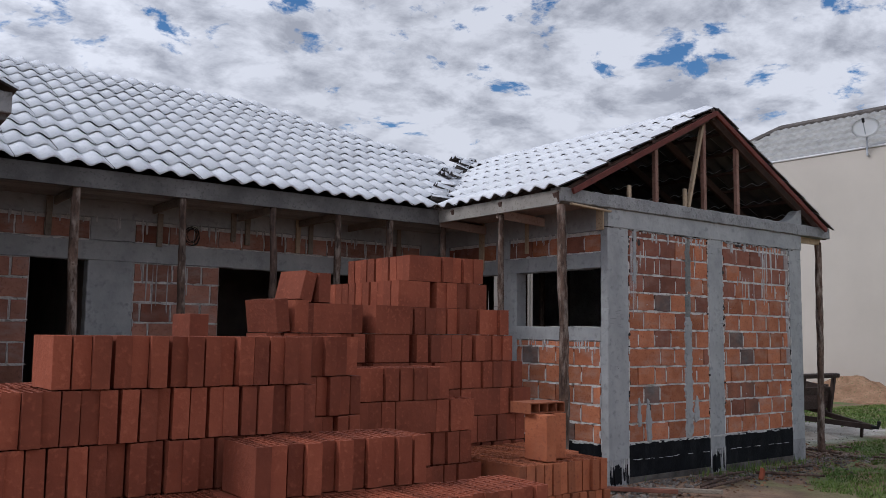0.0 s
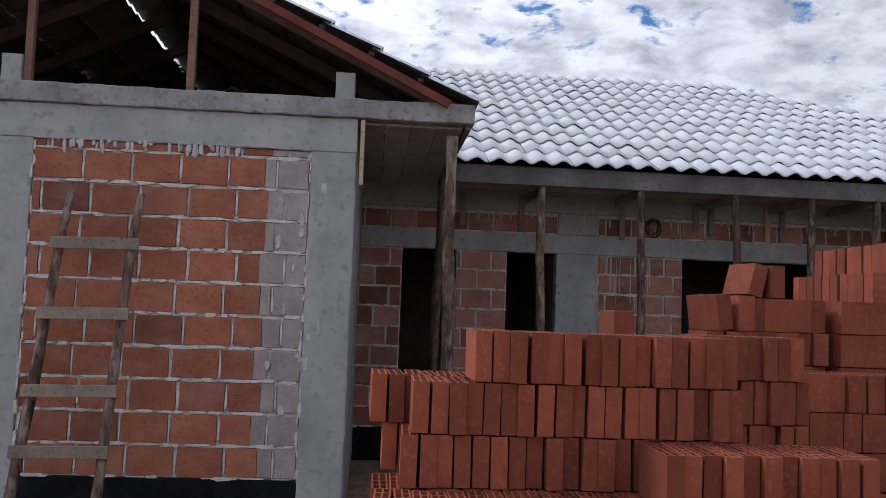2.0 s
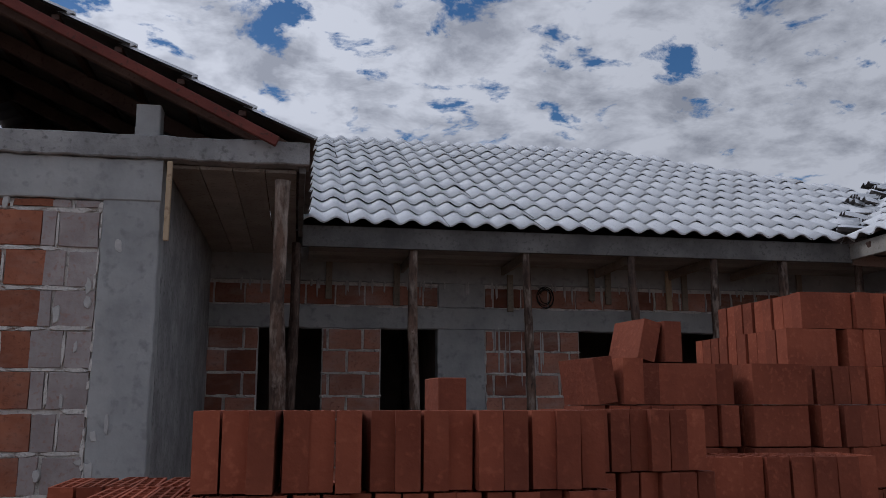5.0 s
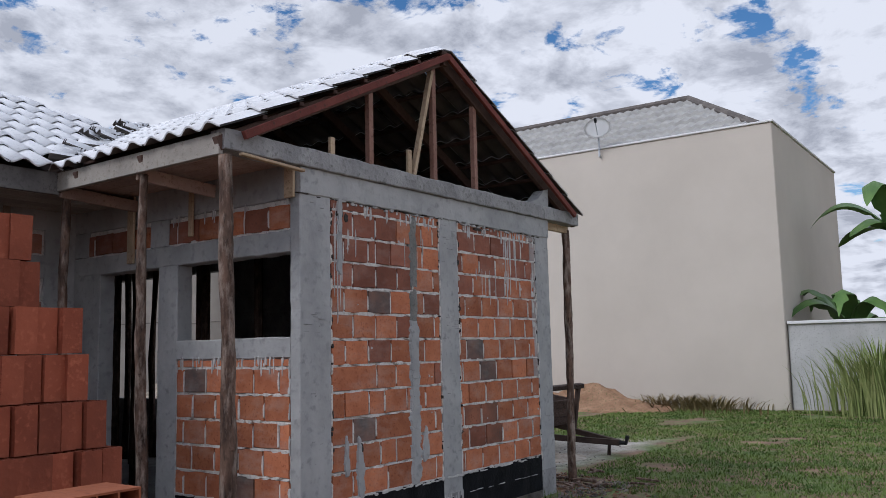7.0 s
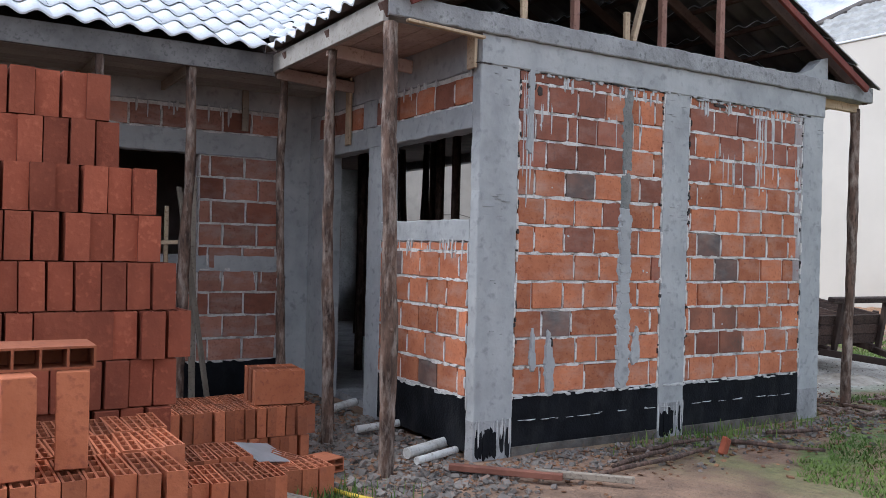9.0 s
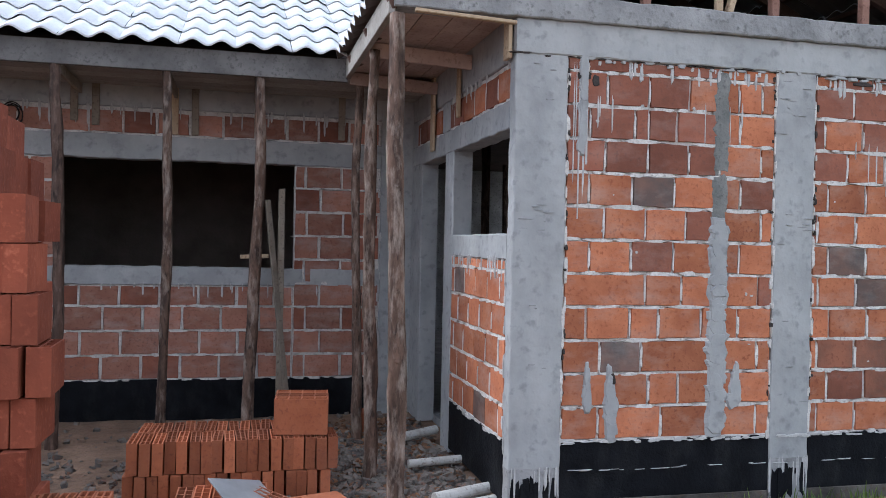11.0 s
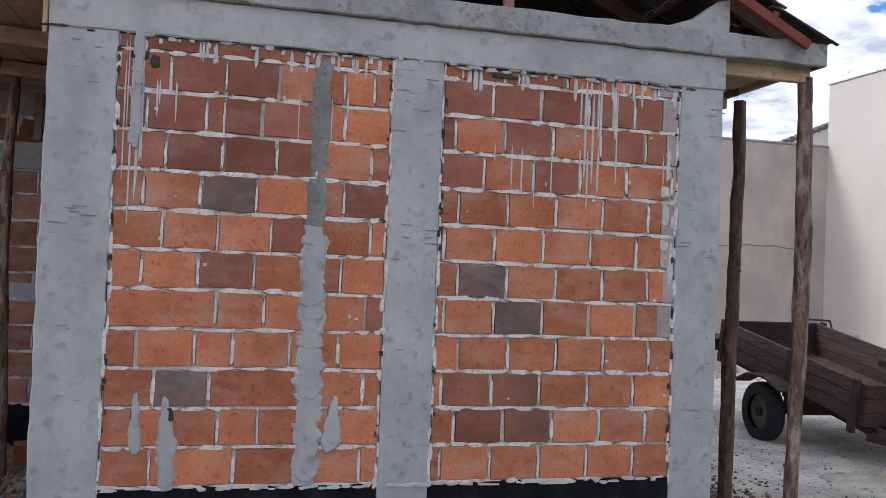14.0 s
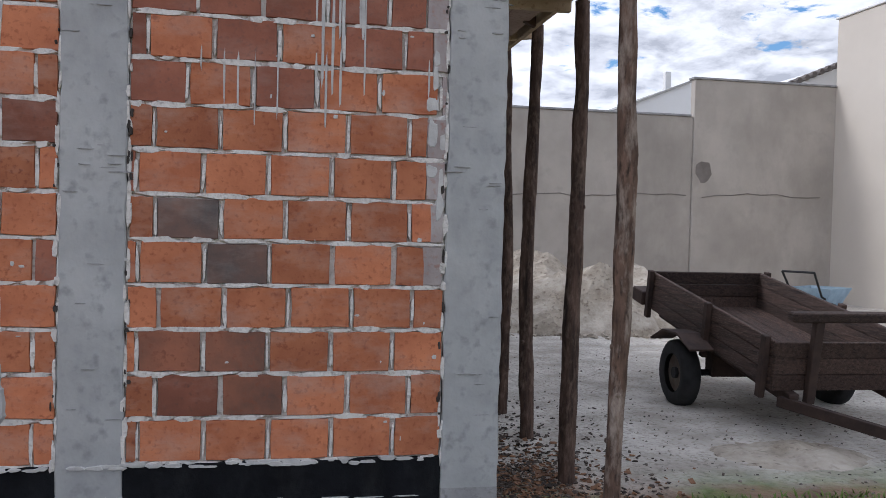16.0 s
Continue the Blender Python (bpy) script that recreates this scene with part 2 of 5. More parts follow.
M_FARWALL = material("grey_block_render", (0.36, 0.325, 0.285), (0.5, 0.455, 0.4), 0.6, 0.95, 0.3, 3.5, (0.4, 0.365, 0.32), coord="World", haze=((0.24, 0.215, 0.19), 0.5, 0.5, 0.7))
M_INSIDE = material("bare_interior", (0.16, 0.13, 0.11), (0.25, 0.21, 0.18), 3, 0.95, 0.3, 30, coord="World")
M_PVC = material("white_pvc", (0.5, 0.49, 0.46), (0.66, 0.65, 0.62), 6, 0.5, 0.1, 40, (0.3, 0.27, 0.23), coord="World", haze=((0.28, 0.25, 0.21), 9.0, 1.0, 0.7))
M_METAL = material("galvanised_metal", (0.4, 0.42, 0.44), (0.55, 0.57, 0.6), 5, 0.45, 0.1, 40, metal=0.7)
M_RUBBER = material("black_rubber", (0.012, 0.012, 0.013), (0.03, 0.03, 0.031), 8, 0.8, 0.2, 60)
M_SAND = material("pale_sand", (0.24, 0.2, 0.155), (0.42, 0.37, 0.3), 5, 0.97, 1.0, 18, (0.16, 0.125, 0.095), coord="World", haze=((0.62, 0.57, 0.5), 1.4, 1.6, 0.7))


# mesh helpers
def mesh_of(name, bm):
    me = bpy.data.meshes.new(name)
    bm.normal_update()
    bm.to_mesh(me)
    bm.free()
    return me


def part(name, bm, mat, parent=None, label="", smooth=False):
    me = mesh_of(name, bm)
    me.materials.append(mat)
    if smooth:
        for p in me.polygons:
            p.use_smooth = True
    ob = new(name, me)
    if parent is not None:
        ob.parent = parent
    if label:
        ob["label"] = label
    return ob


def piece(name, me, parent, loc, rz=0.0, rx=0.0, ry=0.0):
    ob = new(name, me)
    ob.parent = parent
    ob.location, ob.rotation_euler = loc, (rx, ry, rz)
    return ob


def thing(name, label, category, group="", loc=(0, 0, 0), kind=""):
    ob = new(name)
    ob.location = loc
    return tagged(ob, label, category, group, kind)


def add_box(bm, x0, x1, y0, y1, z0, z1, bevel=0.0, m=None):
    mat = Matrix.LocRotScale(((x0 + x1) / 2, (y0 + y1) / 2, (z0 + z1) / 2), None, (x1 - x0, y1 - y0, z1 - z0))
    if m is not None:
        mat = m @ mat
    r = bmesh.ops.create_cube(bm, size=1, matrix=mat)
    if bevel:
        es = list({e for v in r["verts"] for e in v.link_edges})
        bmesh.ops.bevel(bm, geom=es, offset=bevel, segments=1, affect="EDGES")


def box(x0, x1, y0, y1, z0, z1, bevel=0.0):
    bm = bmesh.new()
    add_box(bm, x0, x1, y0, y1, z0, z1, bevel)
    return bm


def beam(a, b, w, h, bevel=0.004):
    """A sawn timber from a to b, w wide and h high."""
    a, b = Vector(a), Vector(b)
    d = b - a
    q = d.to_track_quat("Y", "Z").to_matrix().to_4x4()
    bm = bmesh.new()
    add_box(bm, -w / 2, w / 2, 0, d.length, -h / 2, h / 2, bevel, Matrix.Translation(a) @ q)
    return bm


def tube(points, radii, n=10, rough=0.0, rng=None):
    """A tapered round body through points, with uneven radii."""
    bm = bmesh.new()
    rings = []
    for i, (p, r) in enumerate(zip(points, radii)):
        p = Vector(p)
        d = Vector(points[min(i + 1, len(points) - 1)]) - Vector(points[max(i - 1, 0)])
        q = d.to_track_quat("Z", "Y")
        ring = []
        for k in range(n):
            a = 2 * math.pi * k / n
            rr = r * (1 + (rng.uniform(-rough, rough) if rng else 0))
            ring.append(bm.verts.new(p + q @ Vector((rr * math.cos(a), rr * math.sin(a), 0))))
        rings.append(ring)
    for r0, r1 in zip(rings, rings[1:]):
        for k in range(n):
            bm.faces.new((r0[k], r0[(k + 1) % n], r1[(k + 1) % n], r1[k]))
    bm.faces.new(list(reversed(rings[0])))
    bm.faces.new(rings[-1])
    return bm

# ground: one sheet to the horizon
def ground_height(x, y):
    h = 0.03
    h += 0.02 * noise.noise(Vector((x * 0.6, y * 0.6, 0))) + 0.012 * noise.noise(Vector((x * 2.3, y * 2.3, 4)))
    return h


def ground_sheet():
    bm = bmesh.new()
    xs = [-400, -120, -40, -20, -14] + [-11 + 0.25 * i for i in range(125)] + [22, 26, 40, 120, 400]
    ys = [-400, -120, -40, -20, -12] + [-8 + 0.25 * i for i in range(95)] + [17, 20, 40, 120, 400]
    grid = [[bm.verts.new((x, y, ground_height(x, y) if -12 < x < 21 and -9 < y < 16.5 else 0.03)) for x in xs] for y in ys]
    for j in range(len(ys) - 1):
        for i in range(len(xs) - 1):
            bm.faces.new((grid[j][i], grid[j][i + 1], grid[j + 1][i + 1], grid[j + 1][i]))
    return bm


def ground_material():
    m = bpy.data.materials.new("earth_and_grass")
    m.use_nodes = True
    nt = m.node_tree
    b = nt.nodes["Principled BSDF"]
    pos = nt.nodes.new("ShaderNodeNewGeometry").outputs["Position"]

    def nz(scale, detail=6):
        n = nt.nodes.new("ShaderNodeTexNoise")
        n.inputs["Scale"].default_value, n.inputs["Detail"].default_value = scale, detail
        nt.links.new(pos, n.inputs["Vector"])
        return n.outputs["Fac"]

    def ramp(src, a, bb, c1, c2):
        r = nt.nodes.new("ShaderNodeValToRGB")
        r.color_ramp.elements[0].position, r.color_ramp.elements[1].position = a, bb
        r.color_ramp.elements[0].color, r.color_ramp.elements[1].color = (*c1, 1), (*c2, 1)
        nt.links.new(src, r.inputs[0])
        return r.outputs[0]

    def mix(f, a, bb):
        x = nt.nodes.new("ShaderNodeMix")
        x.data_type = "RGBA"
        nt.links.new(f, x.inputs[0]), nt.links.new(a, x.inputs[6]), nt.links.new(bb, x.inputs[7])
        return x.outputs[2]

    def edge(axis, at, width, wobble=0.8):
        s = nt.nodes.new("ShaderNodeSeparateXYZ")
        nt.links.new(pos, s.inputs[0])
        w = nt.nodes.new("ShaderNodeMath")
        w.operation = "MULTIPLY_ADD"
        w.inputs[1].default_value = wobble
        nt.links.new(nz(1.1), w.inputs[0]), nt.links.new(s.outputs[axis], w.inputs[2])
        r = nt.nodes.new("ShaderNodeMapRange")
        r.inputs["From Min"].default_value, r.inputs["From Max"].default_value = at + wobble / 2, at + wobble / 2 + width
        nt.links.new(w.outputs[0], r.inputs["Value"])
        return r.outputs[0]

    earth = ramp(nz(3.2, 12), 0.32, 0.68, (0.15, 0.095, 0.064), (0.32, 0.205, 0.135))
    earth = mix(ramp(nz(34, 6), 0.56, 0.7, (0, 0, 0), (0.6, 0.6, 0.6)), earth, ramp(nz(11), 0.4, 0.6, (0.09, 0.062, 0.045), (0.2, 0.14, 0.1)))
    sand = ramp(nz(2.2, 10), 0.35, 0.66, (0.36, 0.325, 0.28), (0.58, 0.545, 0.49))
    specks = ramp(nz(26, 8), 0.52, 0.68, (0, 0, 0), (0.75, 0.75, 0.75))
    sand = mix(specks, sand, ramp(nz(9), 0.4, 0.6, (0.17, 0.14, 0.11), (0.3, 0.265, 0.22)))
    grass = ramp(nz(14), 0.3, 0.7, (0.065, 0.11, 0.028), (0.17, 0.21, 0.065))
    patch = nt.nodes.new("ShaderNodeMath")
    patch.operation = "MULTIPLY"
    nt.links.new(ramp(nz(1.6, 10), 0.45, 0.58, (0, 0, 0), (1, 1, 1)), patch.inputs[0]), nt.links.new(edge(0, 0.9, 1.4, 1.6), patch.inputs[1])
    earth = mix(patch.outputs[0], earth, grass)
    mul = nt.nodes.new("ShaderNodeMath")
    mul.operation = "MULTIPLY"
    nt.links.new(edge(0, 3.6, 0.4), mul.inputs[0]), nt.links.new(edge(1, 0.6, 0.5), mul.inputs[1])
    inv = nt.nodes.new("ShaderNodeMath")
    inv.operation = "SUBTRACT"
    inv.inputs[0].default_value = 1.0
    nt.links.new(edge(0, 8.3, 0.8), inv.inputs[1])
    keep = nt.nodes.new("ShaderNodeMath")
    keep.operation = "MAXIMUM"
    nt.links.new(inv.outputs[0], keep.inputs[0]), nt.links.new(edge(1, 5.0, 1.0), keep.inputs[1])
    sandy = nt.nodes.new("ShaderNodeMath")
    sandy.operation = "MULTIPLY"
    nt.links.new(mul.outputs[0], sandy.inputs[0]), nt.links.new(keep.outputs[0], sandy.inputs[1])
    nt.links.new(mix(sandy.outputs[0], earth, sand), b.inputs["Base Color"])
    b.inputs["Roughness"].default_value = 0.97
    bp = nt.nodes.new("ShaderNodeBump")
    bp.inputs["Strength"].default_value, bp.inputs["Distance"].default_value = 1.0, 0.045
    nt.links.new(nz(18, 8), bp.inputs["Height"])
    nt.links.new(bp.outputs[0], b.inputs["Normal"])
    return m


ground = tagged(part("ground", ground_sheet(), ground_material()), "bare earth with patchy grass and pale sand", "ground", kind="structure")

# the house: front walls of both wings stand at y = 0, the recessed long wall at y = 2.98
T = 0.14
Z_BAND, Z_BEAM, Z_TOP = 0.45, 2.73, 3.06
RNG = random.Random(11)
BRICKS = []          # (wall, corner, length along the wall, height, turn, material), laid at the end of the file
COURSE, UNIT, JOINT = 0.2, 0.277, 0.022


def blob(bm, u, z, w, h, d, rng, rag=0.25, base=0.0):
    n = 10
    ring, top = [], []
    for k in range(n):
        a = 2 * math.pi * k / n
        q = 1 + rng.uniform(-rag, rag)
        cu, cz = math.copysign(abs(math.cos(a)) ** 0.7, math.cos(a)), math.copysign(abs(math.sin(a)) ** 0.7, math.sin(a))
        ring.append(bm.verts.new((u + cu * w * q / 2, base, z + cz * h * q / 2)))
        top.append(bm.verts.new((u + cu * w * q * 0.36, -d, z + cz * h * q * 0.42)))
    for k in range(n):
        bm.faces.new((ring[k], ring[(k + 1) % n], top[(k + 1) % n], top[k]))
    bm.faces.new(top)


def hand_cast(u0, u1, y0, y1, z0, z1):
    """A hand-rendered pillar or beam: arrises that wander by some millimetres along its length."""
    bm = bmesh.new()
    tall = z1 - z0 > u1 - u0
    n = max(2, int(max(z1 - z0, u1 - u0) / 0.07))
    ends = (z0, z1) if tall else (u0, u1)
    rings = []
    for i in range(n + 1):
        s = ends[0] + (ends[1] - ends[0]) * i / n
        j = [0.0 if i in (0, n) else RNG.uniform(-0.005, 0.005) for k in range(6)]
        c = 0.007
        a, b = ((u0, u1) if tall else (z0, z1))
        a, b, f = a + j[0], b + j[1], y0 + 0.25 * j[2]
        prof = [(a, y1), (a, f + c), (a + c, f), (b - c, f), (b, f + c), (b, y1)]
        rings.append([bm.verts.new((p, y, s) if tall else (s, y, p)) for p, y in prof])
    for r0, r1 in zip(rings, rings[1:]):
        for k in range(6):
            bm.faces.new((r0[k], r0[(k + 1) % 6], r1[(k + 1) % 6], r1[k]))
    bm.faces.new(rings[0]), bm.faces.new(rings[-1])
    bmesh.ops.recalc_face_normals(bm, faces=bm.faces[:])
    return bm


class Wall:
    """A wall in its own frame: u runs along the face, the face is at depth 0, the wall goes back along +w."""

    def __init__(self, name, origin, turn, label):
        self.ob = tagged(new(name), label, "wall", kind="structure")
        self.ob.matrix_world = Matrix.Translation(origin) @ Matrix.Rotation(turn, 4, "Z")

    def block(self, name, u0, u1, z0, z1, mat, proud=0.0, depth=T, label="", bevel=0.004):
        if mat in (M_CEMENT, M_CEMENT_D) and name != "footing":
            return part(name, hand_cast(u0, u1, -proud, depth, z0, z1), mat, self.ob, label)
        return part(name, box(u0, u1, -proud, depth, z0, z1, bevel), mat, self.ob, label)

    def panel(self, u0, u1, z0, z1, old=None, special=(), bond=None, course=COURSE, unit=UNIT, base_mat=None, joints=None, hazed=None, haze_from=0.0):
        """Bricks on a bed of mortar: running bond, or upright joints named course by course; beyond hazed they are smeared with cement."""
        self.block("mortar_bed", u0, u1, z0, z1, M_MORTAR, -0.012)
        bond = bond or (u0 + RNG.uniform(0.05, 0.12), u0 + RNG.uniform(0.18, 0.24))
        k = 0
        z = z0
        squeeze = []
        while z < z1 - 0.05:
            h = min(course, z1 - z) - JOINT
            u = bond[k % 2] - unit * math.ceil((bond[k % 2] - u0) / unit) + RNG.uniform(-0.012, 0.012)
            if joints:
                row = joints[min(k, len(joints) - 1)]
                if isinstance(row, float):
                    row = [row + unit * i for i in range(9) if row + unit * i < u1 - 0.02]
                stops = [u0, *row, u1]
            else:
                stops = [u0]
                while u < u1 - 0.01:
                    u += unit
                    if u - u0 > 0.02:
                        stops.append(min(u, u1))
            v = u0
            while v < u1 - 0.05:
                l = min(RNG.uniform(0.06, 0.3), u1 - v)
                if RNG.random() < 0.95:
                    squeeze.append((v + l / 2, z + RNG.uniform(-0.004, 0.003), l * 1.04, RNG.uniform(0.02, 0.034)))
                v += l
            for a, b in zip(stops, stops[1:]):
                if b - a < 0.035:
                    continue
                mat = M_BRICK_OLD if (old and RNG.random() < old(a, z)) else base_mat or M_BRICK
                for su_, sz, *given in special:
                    if a < su_ < b and z < sz < z + course:
                        mat = given[0] if given else M_BRICK_DARK
                cut = hazed + RNG.uniform(-0.04, 0.03) if hazed and z > haze_from else u1 + 1
                if a + 0.06 < cut < b - 0.06:
                    BRICKS.append((self.ob, a + JOINT / 2, z + JOINT / 2, cut - a - JOINT / 2, h, mat))
                    BRICKS.append((self.ob, cut, z + JOINT / 2, b - cut - JOINT / 2, h, M_BRICK_HAZED))
                else:
                    BRICKS.append((self.ob, a + JOINT / 2, z + JOINT / 2, b - a - JOINT, h, M_BRICK_HAZED if a + 0.06 >= cut else mat))
                if RNG.random() < 0.85 and a > u0:
                    squeeze.append((a + RNG.uniform(-0.003, 0.003), z + h / 2, RNG.uniform(0.012, 0.026), h * RNG.uniform(0.75, 1.08)))
            z += course
            k += 1
        bm = bmesh.new()
        for item in squeeze:
            blob(bm, *item, RNG.uniform(0.003, 0.009), RNG, 0.3, 0.013)
        bmesh.ops.recalc_face_normals(bm, faces=bm.faces[:])
        part("joint_mortar", bm, M_MORTAR, self.ob)


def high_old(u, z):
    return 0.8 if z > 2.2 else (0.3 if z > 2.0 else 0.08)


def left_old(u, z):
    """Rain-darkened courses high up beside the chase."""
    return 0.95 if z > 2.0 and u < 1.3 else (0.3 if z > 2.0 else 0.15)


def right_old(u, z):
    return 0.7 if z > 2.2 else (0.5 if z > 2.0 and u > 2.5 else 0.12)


# upright joints of the gable's brickwork, course by course from the ground up
LEFT_JOINTS = ((0.56, 0.63, 0.97, 1.33, 1.62), (0.47, 0.63, 0.88, 1.08, 1.33, 1.45), (0.56, 0.83, 1.33, 1.62), (0.47, 0.75, 0.94, 1.23, 1.48), (0.85, 1.09, 1.33, 1.62), (0.48, 0.75, 1.03, 1.33, 1.48),
               (0.57, 0.84, 1.11, 1.33, 1.63), (0.47, 0.75, 1.03, 1.33, 1.48), (0.57, 0.85, 1.12, 1.33, 1.62), (0.47, 0.76, 0.85, 1.04, 1.33, 1.47), (0.58, 0.85, 1.12, 1.33, 1.46, 1.62), (0.45, 0.73, 1.0, 1.33, 1.5))
RIGHT_JOINTS = (2.06, 2.13, 2.05, 2.14, 2.05, 2.12, 2.04, 2.11, 2.25, 2.08, 2.29, 2.15)


def left_wing_old(u, z):
    return 0.22


def shade_old(u, z):
    return 0.15


# right wing, gable wall
GW = 3.71
gable = Wall("wall_gable", (0, 0, 0), 0, "unrendered brick gable wall between cement pillars")
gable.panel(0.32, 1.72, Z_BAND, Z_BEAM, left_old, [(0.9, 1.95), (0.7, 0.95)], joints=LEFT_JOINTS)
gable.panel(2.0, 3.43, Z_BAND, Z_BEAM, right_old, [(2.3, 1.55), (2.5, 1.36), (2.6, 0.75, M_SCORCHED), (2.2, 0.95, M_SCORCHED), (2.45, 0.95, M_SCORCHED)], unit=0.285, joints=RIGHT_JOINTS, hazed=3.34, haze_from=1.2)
for a, b, d in ((-0.003, 0.32, 0.086), (1.72, 2.0, T), (3.43, GW, T)):
    gable.block("pillar", a, b, 0.3, Z_BEAM, M_CEMENT, 0.012, d, label="grey cement pillar")
    gable.block("pillar_foot", a, b, -0.1, 0.3, M_CEMENT_D, 0.012, d)
for a, b in ((0.32, 1.72), (2.0, 3.43)):
    gable.block("bitumen_band", a, b, 0.1, Z_BAND, M_BITUMEN, 0.008, label="black bitumen damp-proof band")
    gable.block("footing", a, b, -0.15, 0.1, M_FOOTING, 0.01)
gable.block("ring_beam", -0.004, GW + 0.003, Z_BEAM, 2.93, M_CEMENT, 0.02, label="cast concrete ring beam")
gable.block("eave_beam", -0.73, 4.38, 2.93, 3.07, M_CEMENT_D, 0.05, 0.1, label="rough concrete eave beam")

wedge = bmesh.new()
for y in (-0.03, 0.1):
    [wedge.verts.new(p) for p in ((3.3, y, 3.068), (3.72, y, 3.068), (3.72, y, 3.27), (3.64, y, 3.25), (3.5, y, 3.14))]
wv = list(wedge.verts)
wedge.faces.new(wv[:5]), wedge.faces.new(list(reversed(wv[5:])))
for k in range(5):
    wedge.faces.new((wv[k], wv[5 + k], wv[5 + (k + 1) % 5], wv[(k + 1) % 5]))
bmesh.ops.recalc_face_normals(wedge, faces=wedge.faces[:])
part("cement_wedge", wedge, M_CEMENT, gable.ob, "sloping lump of cement on the beam end")

# right wing, side wall towards the courtyard (u runs from the back to the front corner)
SIDE = 2.98
side = Wall("wall_side", (0, SIDE, 0), -math.pi / 2, "brick side wall with window and doorway")


def su(y):
    return SIDE - y


side.panel(su(1.42), su(0.09), Z_BAND, 1.52, None, [(su(1.2), 1.35), (su(0.5), 0.55)])
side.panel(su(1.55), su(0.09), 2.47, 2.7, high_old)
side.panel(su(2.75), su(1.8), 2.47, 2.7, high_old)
side.block("pillar", su(1.68), su(1.42), 0.05, 2.3, M_CEMENT, 0.006)
side.block("pillar", -0.02, su(2.55), 0.05, 2.3, M_CEMENT, 0.006)
side.block("lintel", -0.02, su(0.09), 2.3, 2.47, M_CEMENT, 0.008, label="cast cement lintel band")
side.block("sill", su(1.42), su(0.09), 1.52, 1.675, M_CEMENT, 0.008, label="cast cement sill band")
side.block("bitumen_band", su(1.42), su(0.09), 0.08, Z_BAND, M_BITUMEN, 0.004)
side.block("pillar", su(1.8), su(1.55), 2.47, 2.7, M_CEMENT, 0.004)
side.block("pillar", -0.02, su(2.75), 2.47, 2.7, M_CEMENT, 0.004)
side.block("ring_beam", -0.02, su(0.145), 2.7, 3.04, M_CEMENT, 0.004)

# long recessed wall
LX = -6.58
long_wall = Wall("wall_long", (-10.6, 2.98, 0), 0, "long recessed brick wall with cement bands")


def lu(x):
    return x + 10.6


LB, LC, LU = 0.38, 0.212, 0.325
for a, b in ((-8.6, -6.13), (-5.55, -5.0), (-4.0, -3.055), (-1.075, -0.3)):
    long_wall.panel(lu(a), lu(b), LB, 2.28, shade_old, base_mat=M_BRICK_DUSTY, course=LC, unit=LU)
    long_wall.block("bitumen_band", lu(a), lu(b), 0.0, LB, M_BITUMEN, 0.004)
long_wall.panel(lu(-3.055), lu(-1.075), LB, 1.2, shade_old, base_mat=M_BRICK_DUSTY, course=LC, unit=LU)
long_wall.block("bitumen_band", lu(-3.055), lu(-1.075), 0.0, LB, M_BITUMEN, 0.004)
long_wall.block("sill", lu(-3.5), lu(-0.3), 1.2, 1.36, M_CEMENT, 0.006, label="cast cement sill band")
long_wall.block("pillar", lu(-4.46), lu(-4.0), 0.0, 2.28, M_CEMENT, 0.004, label="grey cement pillar")
long_wall.block("pillar", lu(-0.3), lu(0.0), 0.0, 2.93, M_CEMENT, 0.004, label="grey cement pillar")
long_wall.block("lintel", 0, lu(-0.3), 2.28, 2.49, M_CEMENT, 0.008, label="cast cement lintel band")
long_wall.panel(lu(-8.6), lu(-4.45), 2.49, 2.72, shade_old, base_mat=M_BRICK_DUSTY)
long_wall.panel(lu(-4.0), lu(-0.3), 2.49, 2.72, shade_old, base_mat=M_BRICK_DUSTY)
long_wall.block("pillar", lu(-4.45), lu(-4.0), 2.49, 2.72, M_CEMENT, 0.004)
long_wall.block("ring_beam", 0, lu(0.0), 2.72, 3.05, M_CEMENT, 0.0)

# left wing, gable wall
left = Wall("wall_left_gable", (-10.28, 0, 0), 0, "unrendered brick gable wall between cement pillars")


def gu(x):
    return x + 10.28


left.panel(gu(-8.82), gu(-6.9), 0.41, Z_BEAM, left_wing_old, (), (gu(-8.40), gu(-8.13)), 0.226, 0.335, M_BRICK_LEFT, hazed=gu(-7.19))
left.panel(gu(-10.0), gu(-9.15), 0.41, Z_BEAM, shade_old, (), None, 0.226, 0.335)
left.block("pillar", gu(-9.15), gu(-8.82), 0, Z_BEAM, M_CEMENT, 0.012, label="grey cement pillar")
left.block("pillar", gu(-6.9), gu(-6.58), 0, Z_BEAM, M_CEMENT, 0.012, label="grey cement corner pillar")
left.block("pillar", 0, gu(-10.0), 0, Z_BEAM, M_CEMENT, 0.012)
left.block("bitumen_band", gu(-8.82), gu(-6.9), 0.0, 0.41, M_BITUMEN, 0.008)
left.block("bitumen_band", gu(-10.0), gu(-9.15), 0.0, 0.41, M_BITUMEN, 0.008)
left.block("ring_beam", 0, gu(-6.58), Z_BEAM, 2.98, M_CEMENT, 0.02, label="cast concrete ring beam")
left.block("eave_beam", -0.8, gu(-5.74), 2.98, 3.12, M_CEMENT_D, 0.05, 0.1, label="rough concrete eave beam")
for x in (-9.0, -6.68):
    left.block("stub_column", gu(x - 0.07), gu(x + 0.07), 3.12, 3.31, M_CEMENT, 0.03, 0.1, label="cement column stub")

